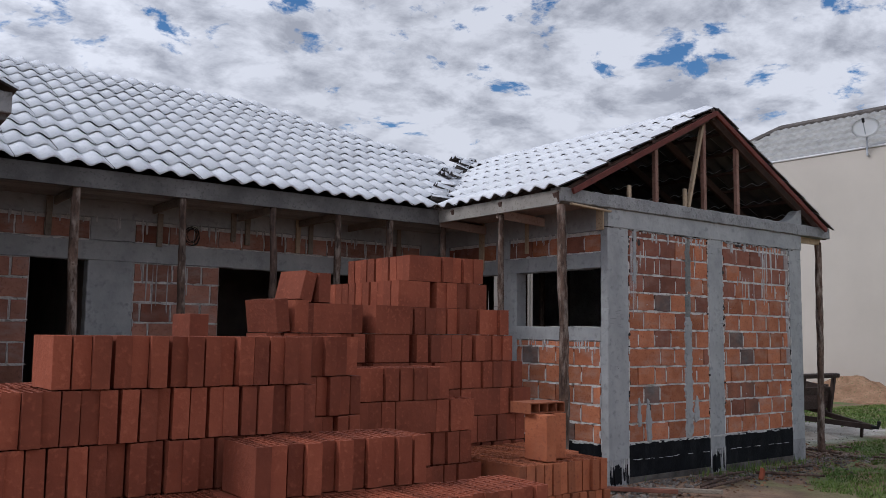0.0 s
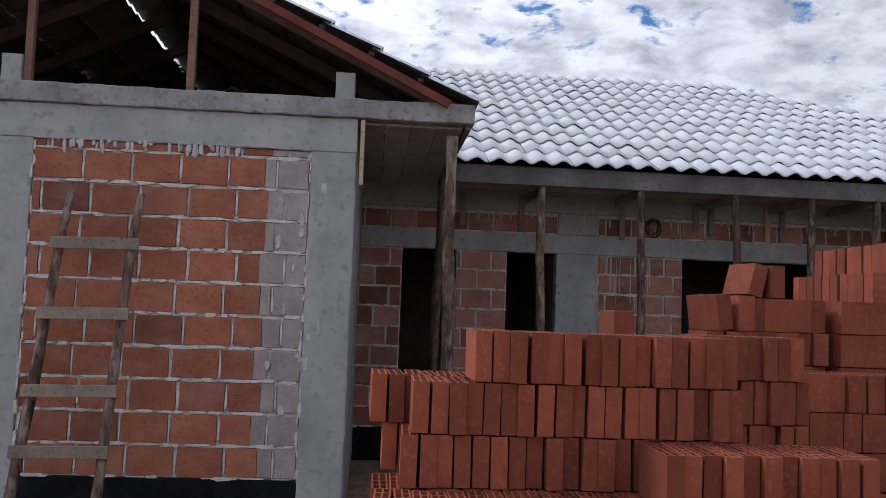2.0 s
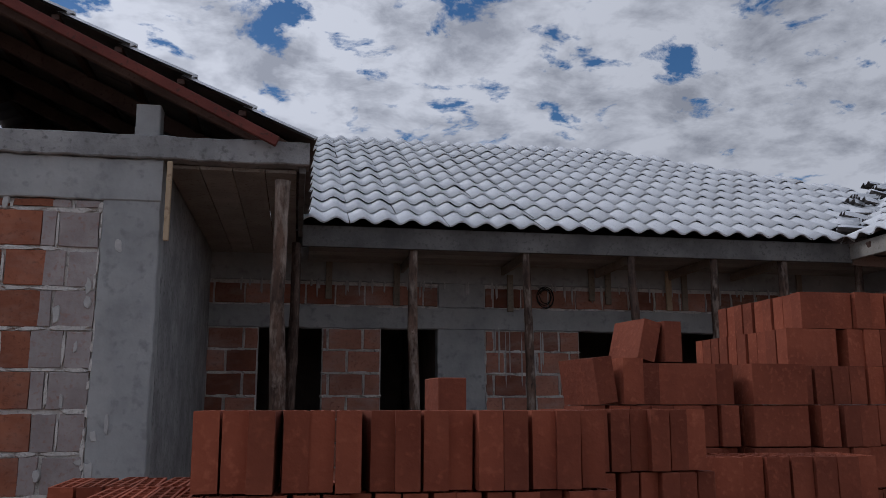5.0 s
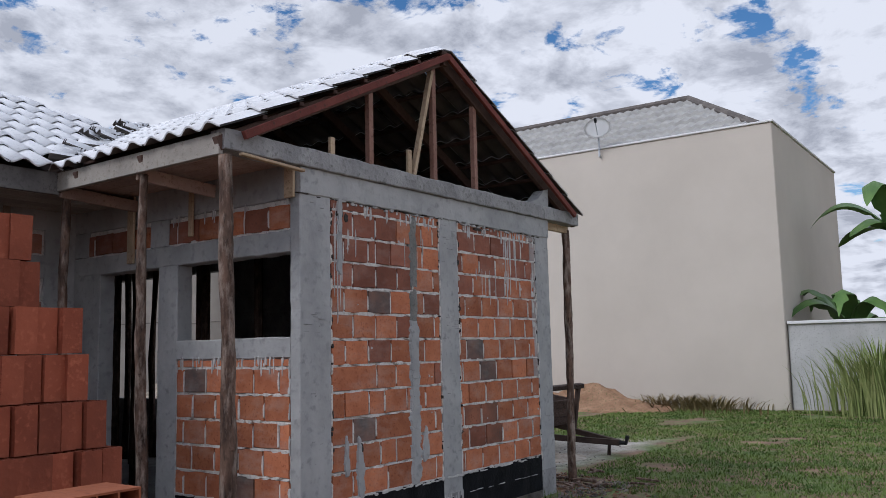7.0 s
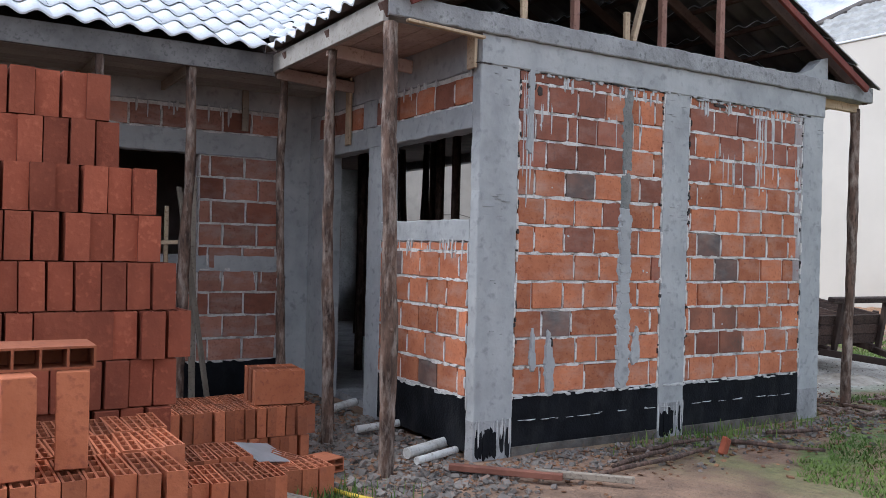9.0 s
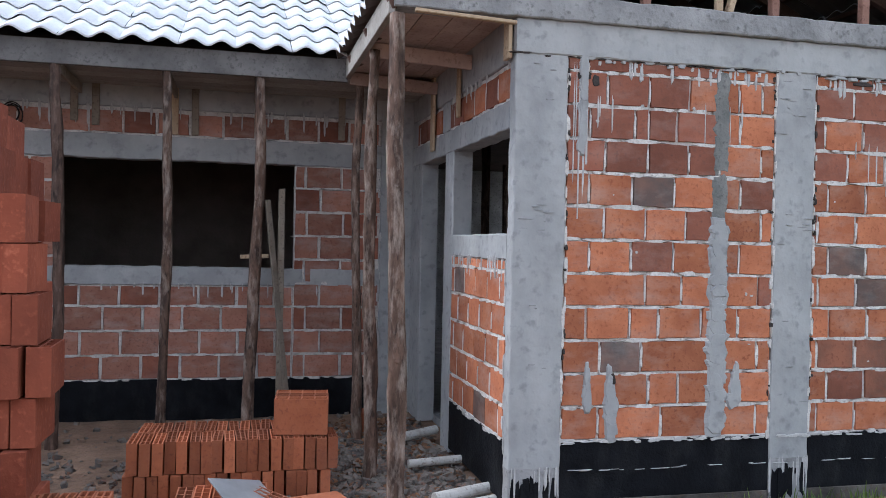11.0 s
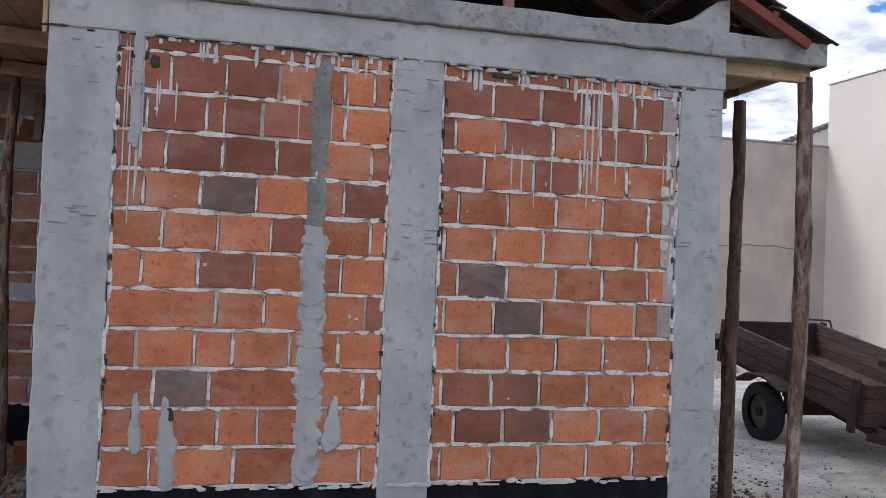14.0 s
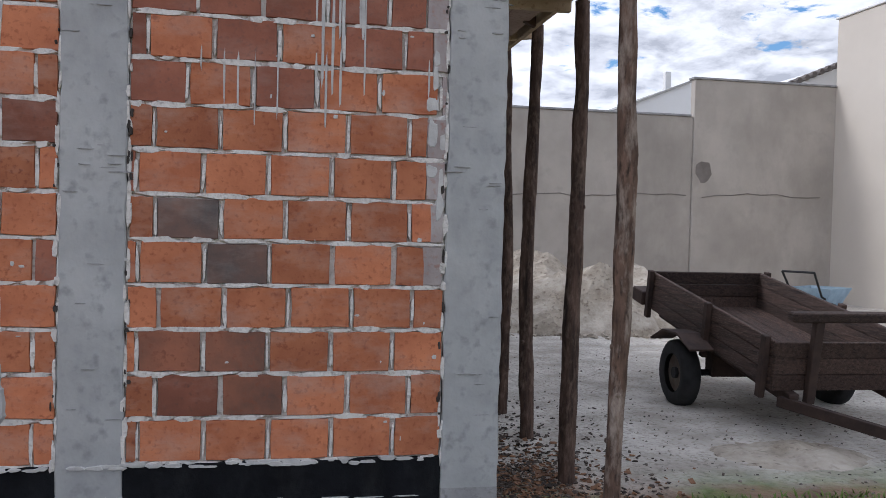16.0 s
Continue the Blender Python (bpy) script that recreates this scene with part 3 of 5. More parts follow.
# plain walls that close the house
shell = tagged(new("wall_shell"), "plain brick outer walls of the house", "wall", kind="structure")
part("left_inner_side", box(-6.72, -6.58, 0.14, 2.98, 0, 3.0), M_CEMENT_D, shell)
part("left_outer_side", box(-10.6, -10.46, 0.14, 9.5, 0, 3.0), M_CEMENT_D, shell)
part("back_side", box(-10.6, 3.71, 9.36, 9.5, 0, 3.0), M_CEMENT_D, shell)
part("right_side", box(3.57, 3.71, 0.14, 5.0, 0, 2.93), M_CEMENT_D, shell)
part("right_side", box(3.57, 3.71, 9.2, 9.36, 0, 2.93), M_CEMENT_D, shell)
part("right_side", box(3.57, 3.71, 5.0, 9.2, 0, 0.9), M_CEMENT_D, shell)
part("right_side", box(3.57, 3.71, 5.0, 9.2, 2.75, 2.93), M_CEMENT_D, shell)
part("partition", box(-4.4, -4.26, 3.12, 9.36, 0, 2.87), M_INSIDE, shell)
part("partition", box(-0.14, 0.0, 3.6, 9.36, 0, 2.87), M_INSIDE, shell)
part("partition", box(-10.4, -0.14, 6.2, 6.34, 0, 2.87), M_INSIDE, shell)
ROOMS = ((0.14, 3.57, 0.14, 9.36), (-6.58, 0.13, 3.12, 9.36), (-10.46, -6.72, 0.15, 9.36))


def slab(z0, z1):
    bm = bmesh.new()
    for x0, x1, y0, y1 in ROOMS:
        add_box(bm, x0, x1, y0, y1, z0, z1)
    return bm


tagged(part("floor", slab(-0.05, 0.11), M_CEMENT_D), "rough screeded concrete floor", "floor", kind="structure")
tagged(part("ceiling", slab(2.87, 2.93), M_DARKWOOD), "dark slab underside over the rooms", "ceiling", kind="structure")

# roof
SL = 0.49
EAVE_X, RIDGE_X, RIDGE_Z = -0.76, 1.8, 4.31
EAVE_Y, EAVE_Z = 1.98, 3.05
RIDGE_Y = 6.26
TW, TL = 0.42, 0.4


def tile_mesh(name, waves=2, n=8):
    """An S-shaped roof tile: x across, y up the slope, open underneath."""
    bm = bmesh.new()
    pitch = TW / waves
    pts = []
    for i in range(waves * n + 1):
        s = i / n
        f = s - math.floor(s)
        z = 0.023 * (1 - math.cos(2 * math.pi * f))
        pts.append((s * pitch, z))
    rows = []
    for y, lift in ((-0.05, 0.027), (TL + 0.01, 0.0)):
        rows.append(([bm.verts.new((x, y, z + lift + 0.013)) for x, z in pts], [bm.verts.new((x, y, z + lift)) for x, z in pts]))
    (t0, b0), (t1, b1) = rows
    for i in range(len(pts) - 1):
        bm.faces.new((t0[i], t0[i + 1], t1[i + 1], t1[i]))
        bm.faces.new((b0[i + 1], b0[i], b1[i], b1[i + 1]))
        bm.faces.new((t0[i + 1], t0[i], b0[i], b0[i + 1]))
    me = mesh_of(name, bm)
    for p in me.polygons:
        p.use_smooth = abs(p.normal.y) < 0.9
        # Faces turned down take the dark colour: the roof's inner shade, painted.
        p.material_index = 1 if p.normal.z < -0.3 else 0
    return me


TILE = tile_mesh("roof_tile")
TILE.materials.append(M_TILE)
TILE.materials.append(M_DARK_TILE_UNDERSHADE)


def slope_frame(origin, across, up):
    a, u = Vector(across).normalized(), Vector(up).normalized()
    n = a.cross(u)
    m = Matrix((a, u, n)).transposed().to_4x4()
    return Matrix.Translation(origin) @ m


def lay_tiles(roof, origin, across, up, nu, nv, keep, rng, name="tile", data=TILE, slip=None):
    m = slope_frame(origin, across, up)
    roof_inv = roof.matrix_world.inverted()
    for j in range(nv):
        for i in range(nu):
            c = m @ Vector(((i + 0.5) * TW, (j + 0.5) * TL, 0))
            if not keep(c):
                continue
            ob = new(name, data)
            ob.parent = roof
            jit = pose(rng.uniform(-0.004, 0.004), rng.uniform(-0.008, 0.008), 0, rng.uniform(-0.5, 0.5), rng.uniform(-0.5, 0.5), rng.uniform(-0.7, 0.7))
            ob.matrix_basis = roof_inv @ m @ Matrix.Translation((i * TW, j * TL + (0.085 if slip == j else 0), 0)) @ jit


def sheet(pts, thick, mat, name, parent):
    bm = bmesh.new()
    vs = [bm.verts.new(p) for p in pts]
    f = bm.faces.new(vs)
    bm.normal_update()
    r = bmesh.ops.extrude_face_region(bm, geom=[f])
    bmesh.ops.translate(bm, verts=[v for v in r["geom"] if isinstance(v, bmesh.types.BMVert)], vec=(0, 0, -thick))
    bmesh.ops.recalc_face_normals(bm, faces=bm.faces[:])
    return part(name, bm, mat, parent)


roof = tagged(new("roof"), "white S-tiled hipped roof over the long house", "roof", kind="structure")
up_main = Vector((0, 1, SL))
HIP_X = -1.3
HX = HIP_X + (RIDGE_Y - 3.86)


def on_main(c):
    s = c.y - EAVE_Y
    return c.x > -5.8 - s - 0.1 and c.x < EAVE_X + s - 0.1 and c.x < HIP_X + (RIDGE_Y - c.y) + 0.1 and c.y < RIDGE_Y


lay_tiles(roof, (-10.0, EAVE_Y - 0.02, EAVE_Z), (1, 0, 0), up_main, 30, 12, on_main, random.Random(3))
RZ = EAVE_Z + SL * (RIDGE_Y - EAVE_Y)
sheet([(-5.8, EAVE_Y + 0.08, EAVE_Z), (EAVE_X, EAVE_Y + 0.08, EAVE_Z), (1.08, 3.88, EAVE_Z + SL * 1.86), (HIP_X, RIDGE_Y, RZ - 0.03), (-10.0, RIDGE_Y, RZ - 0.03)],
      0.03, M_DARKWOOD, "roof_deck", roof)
sheet([(-10.0, RIDGE_Y, RZ - 0.03), (HIP_X, RIDGE_Y, RZ - 0.03), (2.0, 10.0, 3.0), (-10.6, 10.0, 3.0)], 0.03, M_TILE_OLD, "rear_slope", roof)
sheet([(HIP_X, RIDGE_Y, RZ - 0.03), (1.08, 3.88, 3.95), (4.3, 3.9, 3.0), (4.3, 10.0, 3.0)], 0.03, M_TILE_OLD, "hip_slope", roof)


def wing_roof(name, cx, half, ridge_z, eave_z, y0, y_back, keep_w, keep_e, rng, slip=None):
    wr = tagged(new(name), "white S-tiled gable roof on red timber rafters", "roof", kind="structure")
    sl = (ridge_z - eave_z) / half
    for sgn, keep in ((-1, keep_w), (1, keep_e)):
        ex = cx + sgn * half
        run = Vector((-sgn, 0, sl))
        nv = int(math.ceil(math.hypot(half, half * sl) / TL))
        nu = int((y_back - y0) / TW)
        if sgn < 0:
            lay_tiles(wr, (ex, y0 + nu * TW, eave_z), (0, -1, 0), run, nu, nv, lambda c, k=keep: k(c) and c.x < cx, rng, slip=slip)
        else:
            lay_tiles(wr, (ex, y0, eave_z), (0, 1, 0), run, nu, nv, lambda c, k=keep: k(c) and c.x > cx, rng)
        # rafters, battens and barge board
        for y in [y0 + 0.1 + 0.85 * i for i in range(int((y_back - y0) / 0.85))]:
            part("rafter", beam((ex, y, eave_z - 0.09), (cx, y, ridge_z - 0.09), 0.05, 0.1), M_TIMBER_SHADED, wr)
        for i in range(1, nv):
            x, z = ex - sgn * i * TL * math.cos(math.atan(sl)), eave_z - 0.02 + i * TL * math.sin(math.atan(sl))
            part("batten", beam((x, y0 + 0.02, z), (x, y_back, z), 0.045, 0.035), M_TIMBER_SHADED, wr)
        part("barge_board", beam((ex - sgn * 0.15, y0 - 0.0, eave_z - 0.02), (cx, y0 - 0.0, ridge_z - 0.07), 0.035, 0.06), M_BARGE, wr, "dark red-brown timber barge board")
    part("ridge_beam", beam((cx, y0 + 0.03, ridge_z - 0.08), (cx, y_back, ridge_z - 0.08), 0.06, 0.14), M_TIMBER_SHADED, wr)
    return wr


right_roof = wing_roof("roof_right", RIDGE_X, RIDGE_X - EAVE_X, RIDGE_Z, EAVE_Z, -0.1, 5.0,
                       lambda c: c.y < EAVE_Y + (c.x - EAVE_X) - 0.12, lambda c: True, random.Random(4))
left_roof = wing_roof("roof_left", -8.3, 2.52, 4.33, 3.12, -0.1, 5.0,
                      lambda c: True, lambda c: c.y < EAVE_Y + (-5.78 - c.x), random.Random(5), 6)

# Dark sheet added below the valley, in place of the shade between tiles.
part("valley_shade_sheet", beam((EAVE_X, EAVE_Y, EAVE_Z - 0.05), (RIDGE_X, EAVE_Y + RIDGE_X - EAVE_X, RIDGE_Z - 0.05), 0.7, 0.03), M_DARKWOOD, roof)

vr = random.Random(52)
for k in range(34):
    q = 0.12 + 2.4 * k / 34
    m = Matrix.Translation((EAVE_X + q + vr.uniform(-0.1, 0.1), EAVE_Y + q + vr.uniform(-0.1, 0.1), EAVE_Z + SL * q + vr.uniform(0.03, 0.08))) @ pose(0, 0, 0, vr.uniform(-8, 34), vr.uniform(-22, 22), vr.choice((0, 90, 45)) + vr.uniform(-25, 25)) @ Matrix.Diagonal((vr.uniform(0.3, 0.6), vr.uniform(0.35, 0.6), 1, 1))
    ob = new("cut_tile", TILE)
    ob.parent = roof
    ob.matrix_basis = m

# timber in the gables: posts on the beam under the rafters, and a slanted brace
for wr, cx, hz, base, posts in ((right_roof, RIDGE_X, RIDGE_Z, 3.07, (-0.98, -0.1, 0.56)), (left_roof, -8.3, 4.33, 3.12, (-0.6, 0.52))):
    for dx in posts:
        z1 = hz - abs(dx) * SL - 0.12
        part("post", beam((cx + dx, 0.02, base), (cx + dx, 0.02, z1), 0.055, 0.05), M_TIMBER, wr)
part("brace", beam((1.37, 0.0, 3.07), (1.66, 0.0, 4.08), 0.05, 0.04), M_PLANK, right_roof, "pale slanted brace")
for x, z in ((0.33, 3.21), (1.29, 3.28)):
    part("plank_stub", beam((x, -0.02, 3.07), (x, -0.02, z), 0.05, 0.03), M_PLANK, right_roof)

# fascia boards and boarded soffits
fascia_long = tagged(part("fascia_board", box(-5.76, EAVE_X + 0.02, EAVE_Y, EAVE_Y + 0.04, 2.865, 3.045, 0.004), M_FASCIA), "weathered grey eave fascia board", "fascia", "eave boards", kind="structure")
fascia_side = tagged(part("fascia_board", box(EAVE_X, EAVE_X + 0.04, -0.02, EAVE_Y - 0.003, 2.89, 3.04, 0.004), M_GREYPLANK), "pale timber eave fascia board", "fascia", "eave boards", kind="structure")
fascia_left = tagged(part("fascia_board", box(-5.8, -5.76, 0.0, EAVE_Y - 0.003, 2.94, 3.1, 0.004), M_FASCIA), "weathered grey eave fascia board", "fascia", "eave boards", kind="structure")
for nm, x0, x1, y0, y1, alongx in (("soffit_side", EAVE_X + 0.05, -0.008, 0.06, 2.96, False), ("soffit_long", -5.7, -0.008, 2.03, 2.97, True), ("soffit_left", -6.57, -5.81, 0.06, 2.9, False), ("soffit_east", 3.73, 4.34, 0.06, 9.3, False)):
    so = tagged(new(nm), "weathered board soffit under the eave", "soffit", kind="structure")
    a, b = (y0, y1) if alongx else (x0, x1)
    k = a
    while k < b - 0.05:
        e = min(k + 0.19, b) - 0.006
        part("board", box(x0, x1, k, e, 2.9, 2.92) if alongx else box(k, e, y0, y1, 2.955, 2.975), M_SOFFIT if nm in ("soffit_side", "soffit_east") else M_GREYPLANK, so)
        k += 0.19


# round poles that prop the eaves
def log(pts, rad, rng, n=12):
    """An upright trunk with level rings, its bark ridged and flaking."""
    bm = bmesh.new()
    ridge = [1 + rng.uniform(-0.06, 0.06) for k in range(n)]
    fine_pts, fine_rad = [], []
    for i in range(len(pts) - 1):
        for q in range(4):
            f = q / 4
            fine_pts.append(Vector(pts[i]).lerp(Vector(pts[i + 1]), f))
            fine_rad.append(rad[i] * (1 - f) + rad[i + 1] * f)
    fine_pts.append(Vector(pts[-1])), fine_rad.append(rad[-1])
    rings = []
    for p, r in zip(fine_pts, fine_rad):
        ridge = [min(1.18, max(0.82, g + rng.uniform(-0.09, 0.09))) for g in ridge]
        rings.append([bm.verts.new((p.x + r * ridge[k] * math.cos(2 * math.pi * k / n), p.y + r * ridge[k] * math.sin(2 * math.pi * k / n), p.z)) for k in range(n)])
    for r0, r1 in zip(rings, rings[1:]):
        for k in range(n):
            bm.faces.new((r0[k], r0[(k + 1) % n], r1[(k + 1) % n], r1[k]))
    bm.faces.new(list(reversed(rings[0]))), bm.faces.new(rings[-1])
    return bm


def pole(x, y, z1, r, seed, mat=M_POLE, lean=(0, 0), label="crooked debarked eucalyptus pole propping the eave"):
    rng = random.Random(seed)
    n = 13
    pts, rad = [], []
    ph, amp = rng.uniform(0, 6), rng.uniform(0.012, 0.028)
    for i in range(n):
        s = i / (n - 1)
        pts.append((lean[0] * (1 - s) + amp * math.sin(ph + 4.5 * s) + rng.uniform(-0.006, 0.006), lean[1] * (1 - s) + amp * math.cos(ph + 3.7 * s) + rng.uniform(-0.006, 0.006), -0.04 + (z1 + 0.02) * s))
        rad.append(r * (1.1 - 0.25 * s) * rng.uniform(0.92, 1.08))
    bm = log(pts, rad, rng)
    for k in range(5):
        s = rng.uniform(0.1, 0.9)
        i = int(s * (n - 1))
        a = rng.uniform(0, 6.28)
        bmesh.ops.create_icosphere(bm, subdivisions=1, radius=r * 0.4, matrix=Matrix.Translation(Vector(pts[i]) + Vector((math.cos(a), math.sin(a), 0)) * rad[i] * 0.8))
    root = thing("eave_pole", label, "pole", "eave poles", (x, y, 0.02))
    part("trunk", bm, mat, root, smooth=True)
    return root


for i, (x, y, r, mat) in enumerate(((-5.88, 0.0, 0.055, M_POLE), (-5.82, 1.98, 0.05, M_POLE_D), (-4.81, 2.04, 0.05, M_POLE), (-3.83, 2.04, 0.042, M_POLE), (-2.87, 2.04, 0.05, M_POLE_D), (-2.1, 2.04, 0.045, M_POLE), (-1.43, 2.04, 0.05, M_POLE),
                                    (-0.63, 2.04, 0.042, M_POLE), (-0.69, -0.03, 0.055, M_POLE), (-0.69, 0.9, 0.045, M_POLE), (4.36, 0.12, 0.055, M_POLE), (4.38, 0.88, 0.052, M_POLE_D), (4.42, 1.94, 0.052, M_POLE_D), (4.45, 2.75, 0.05, M_POLE_D))):
    pole(x, y, 3.0 if x > 4 and y > 1.5 else 2.89, r * 0.86, 100 + i, mat)


# stacked hollow bricks
def hollow_mesh(name, a=0.09, b=0.285, h=0.19, holes=True, mat=None, nx=2):
    """A hollow clay brick standing with its cells upward: a wide, b deep, h high."""
    bm = bmesh.new()
    add_box(bm, -a / 2, a / 2, -b / 2, b / 2, 0, h, 0 if holes else 0.003)
    if holes:
        top = max(bm.faces, key=lambda f: f.calc_center_median().z)
        bmesh.ops.delete(bm, geom=[top], context="FACES_ONLY")
        ny, w = 4, 0.007
        xs = sorted({-a / 2, a / 2, *[-a / 2 + w + i * (a - w) / nx for i in range(nx)], *[-a / 2 + (i + 1) * (a - w) / nx for i in range(nx)]})
        ys = sorted({-b / 2, b / 2, *[-b / 2 + w + i * (b - w) / ny for i in range(ny)], *[-b / 2 + (i + 1) * (b - w) / ny for i in range(ny)]})
        g = {(i, j): bm.verts.new((x, y, h)) for i, x in enumerate(xs) for j, y in enumerate(ys)}
        for i in range(len(xs) - 1):
            for j in range(len(ys) - 1):
                q = [g[i, j], g[i + 1, j], g[i + 1, j + 1], g[i, j + 1]]
                if i % 2 == 1 and j % 2 == 1:
                    low = [bm.verts.new((v.co.x, v.co.y, h - 0.12)) for v in q]
                    for k in range(4):
                        bm.faces.new((q[k], q[(k + 1) % 4], low[(k + 1) % 4], low[k]))
                    bm.faces.new(low)
                else:
                    bm.faces.new(q)
        bmesh.ops.remove_doubles(bm, verts=bm.verts[:], dist=0.0005)
    me = mesh_of(name, bm)
    me.materials.append(mat or M_PILE)
    return me


B_OPEN, B_PLAIN = hollow_mesh("hollow_brick"), hollow_mesh("hollow_brick_plain", holes=False)
THIN_OPEN, THIN_PLAIN = hollow_mesh("thin_brick", 0.061), hollow_mesh("thin_brick_plain", 0.061, holes=False)
O_OPEN, O_PLAIN = hollow_mesh("orange_brick", mat=M_PILE_ORANGE), hollow_mesh("orange_brick_plain", holes=False, mat=M_PILE_ORANGE)
OT_OPEN, OT_PLAIN = hollow_mesh("thin_orange_brick", 0.061, mat=M_PILE_ORANGE), hollow_mesh("thin_orange_brick_plain", 0.061, holes=False, mat=M_PILE_ORANGE)
LAYER = 0.195


def stack(label, rows, z0, thin=False, seed=0, group="stacks of hollow clay bricks", orange=False, turned=()):
    """rows: (x0, x1, y of the front face, lowest layer, top layer); turned: (x of the west face, y0, y1, lowest layer, top layer). A brick is 0.285 deep."""
    rng = random.Random(seed)
    x0, y0 = rows[0][0], rows[0][2]
    root = thing("brick_stack", label, "brick stack", group, (x0, y0, z0))
    w = 0.066 if thin else 0.096
    for xa, xb, yf, n0, n1 in rows:
        for n in range(n0, n1):
            x = xa + rng.uniform(-0.02, 0.02) + (0.04 if n % 2 else 0)
            while x < xb:
                top = n == n1 - 1
                me = {(0, 0): (B_PLAIN, B_OPEN), (1, 0): (THIN_PLAIN, THIN_OPEN), (0, 1): (O_PLAIN, O_OPEN), (1, 1): (OT_PLAIN, OT_OPEN)}[int(thin), int(orange)][int(top)]
                if not thin and rng.random() < 0.1 and x + 0.3 < xb:
                    piece("brick", me, root, (x + 0.145 - x0, yf + 0.045 - y0 + rng.uniform(-0.012, 0.012), n * LAYER), math.pi / 2 + rng.uniform(-0.03, 0.03))
                    piece("brick", me, root, (x + 0.145 - x0, yf + 0.145 - y0, n * LAYER), math.pi / 2)
                    x += 0.292
                    continue
                piece("brick", me, root, (x + w / 2 - x0, yf + 0.143 - y0 + rng.uniform(-0.025, 0.02), n * LAYER), rng.uniform(-0.05, 0.05), 0, rng.uniform(-0.015, 0.015))
                x += w * rng.choice((1.0, 1.0, 1.02, 1.08, 1.0, 1.03))
    for xw, ya, yb, n0, n1 in turned:
        for n in range(n0, n1):
            y = ya + rng.uniform(0, 0.02)
            while y + w < yb:
                me = ((O_PLAIN, O_OPEN) if orange else (B_PLAIN, B_OPEN))[int(n == n1 - 1)]
                piece("brick", me, root, (xw + 0.143 - x0 + rng.uniform(-0.015, 0.01), y + w / 2 - y0, n * LAYER), math.pi / 2 + rng.uniform(-0.04, 0.04))
                y += w * rng.choice((1.0, 1.02, 1.06, 1.1))
    return root


stack("long stack of thin red hollow bricks standing upright", [(-6.05, -5.03, -2.9, 7, 8), (-6.25, -5.05, -2.9, 6, 7), (-6.32, -5.05, -2.9, 5, 6), (-6.4, -4.95, -2.9, 0, 5), (-4.98, -4.48, -2.4, 0, 8), (-6.4, -5.0, -2.6, 5, 7)], 0.01, True, 1)
stack("low front rows of thin red hollow bricks", [(-6.4, -5.45, -3.2, 0, 5), (-5.45, -4.65, -3.22, 0, 6), (-5.6, -4.3, -3.52, 0, 5)], 0.01, True, 2)
stack("tall stepped pile of red hollow clay bricks", [(-2.9, -2.56, -1.0, 10, 11), (-2.9, -2.6, -0.7, 10, 11), (-2.9, -2.6, -0.4, 10, 11), (-3.03, -2.49, -1.02, 9, 10), (-3.03, -2.55, -0.72, 9, 10), (-3.03, -2.55, -0.42, 9, 10),
                                                     (-3.34, -2.45, -1.1, 8, 9), (-3.05, -2.42, -1.13, 7, 8), (-3.05, -2.34, -1.2, 6, 7), (-3.05, -2.32, -1.24, 0, 6), (-3.6, -2.5, -0.72, 6, 9), (-3.6, -2.5, -0.42, 6, 9), (-4.66, -4.2, -1.62, 0, 8), (-4.32, -3.75, -1.22, 0, 9)], 0.02, False, 3,
      turned=((-3.19, -1.0, 0.0, 10, 11), (-3.32, -1.02, 0.0, 9, 10)))
stack("stepped middle rows of red hollow clay bricks", [(-3.36, -3.05, -1.28, 7, 8), (-3.7, -3.12, -1.28, 6, 7), (-3.7, -3.12, -1.3, 5, 6), (-4.08, -3.55, -1.9, 6, 7), (-4.42, -3.42, -1.9, 5, 6), (-4.13, -3.38, -1.92, 4, 5), (-4.4, -3.33, -1.94, 0, 4), (-3.7, -3.12, -1.3, 0, 5)], 0.02, False, 4,
      turned=((-3.66, -1.28, -0.9, 7, 9), (-4.37, -1.91, -1.64, 6, 7), (-4.42, -1.93, -1.64, 4, 5)))
stack("low stack of orange hollow bricks with open cells up", [(-3.28, -2.5, -2.25, 0, 4), (-3.28, -2.48, -1.95, 0, 4), (-3.16, -2.4, -1.65, 0, 4), (-2.42, -2.08, -1.75, 0, 3), (-2.4, -2.05, -1.42, 0, 3), (-2.36, -1.75, -1.1, 0, 2), (-3.5, -3.3, -2.25, 0, 2)], 0.021, True, 5, orange=True)
stack("small two-layer stack of hollow bricks beside the doorway", [(-2.2, -0.98, 0.5, 0, 2), (-2.18, -1.0, 0.8, 0, 2)], 0.02, True, 6, orange=True)
stack("single layer of hollow bricks on the rubble", [(-1.85, -1.25, -0.35, 0, 1), (-1.85, -1.45, -0.05, 0, 1)], 0.03, False, 7, orange=True)


# neighbouring house and boundary walls
M_STAIN = material("damp_stain", (0.17, 0.15, 0.135), (0.25, 0.225, 0.2), 3, 0.95, 0.2, 20, coord="World")
NX = 15.6
house = thing("neighbour_house", "large plain beige rendered house with tiled hip roof", "house", loc=(NX, 0.6, 0))
house.rotation_euler = (0, 0, radians(1.6))
part("wall", box(0, 7.6, 0, 13.28, -0.1, 6.6, 0.02), M_HOUSE, house)
part("coping", box(-0.04, 7.64, -0.04, 13.32, 6.6, 6.65, 0.01), M_WHITE, house)
part("gutter_end", box(7.6, 7.9, 0.1, 0.5, 5.9, 6.4, 0.03), M_WHITE, house)


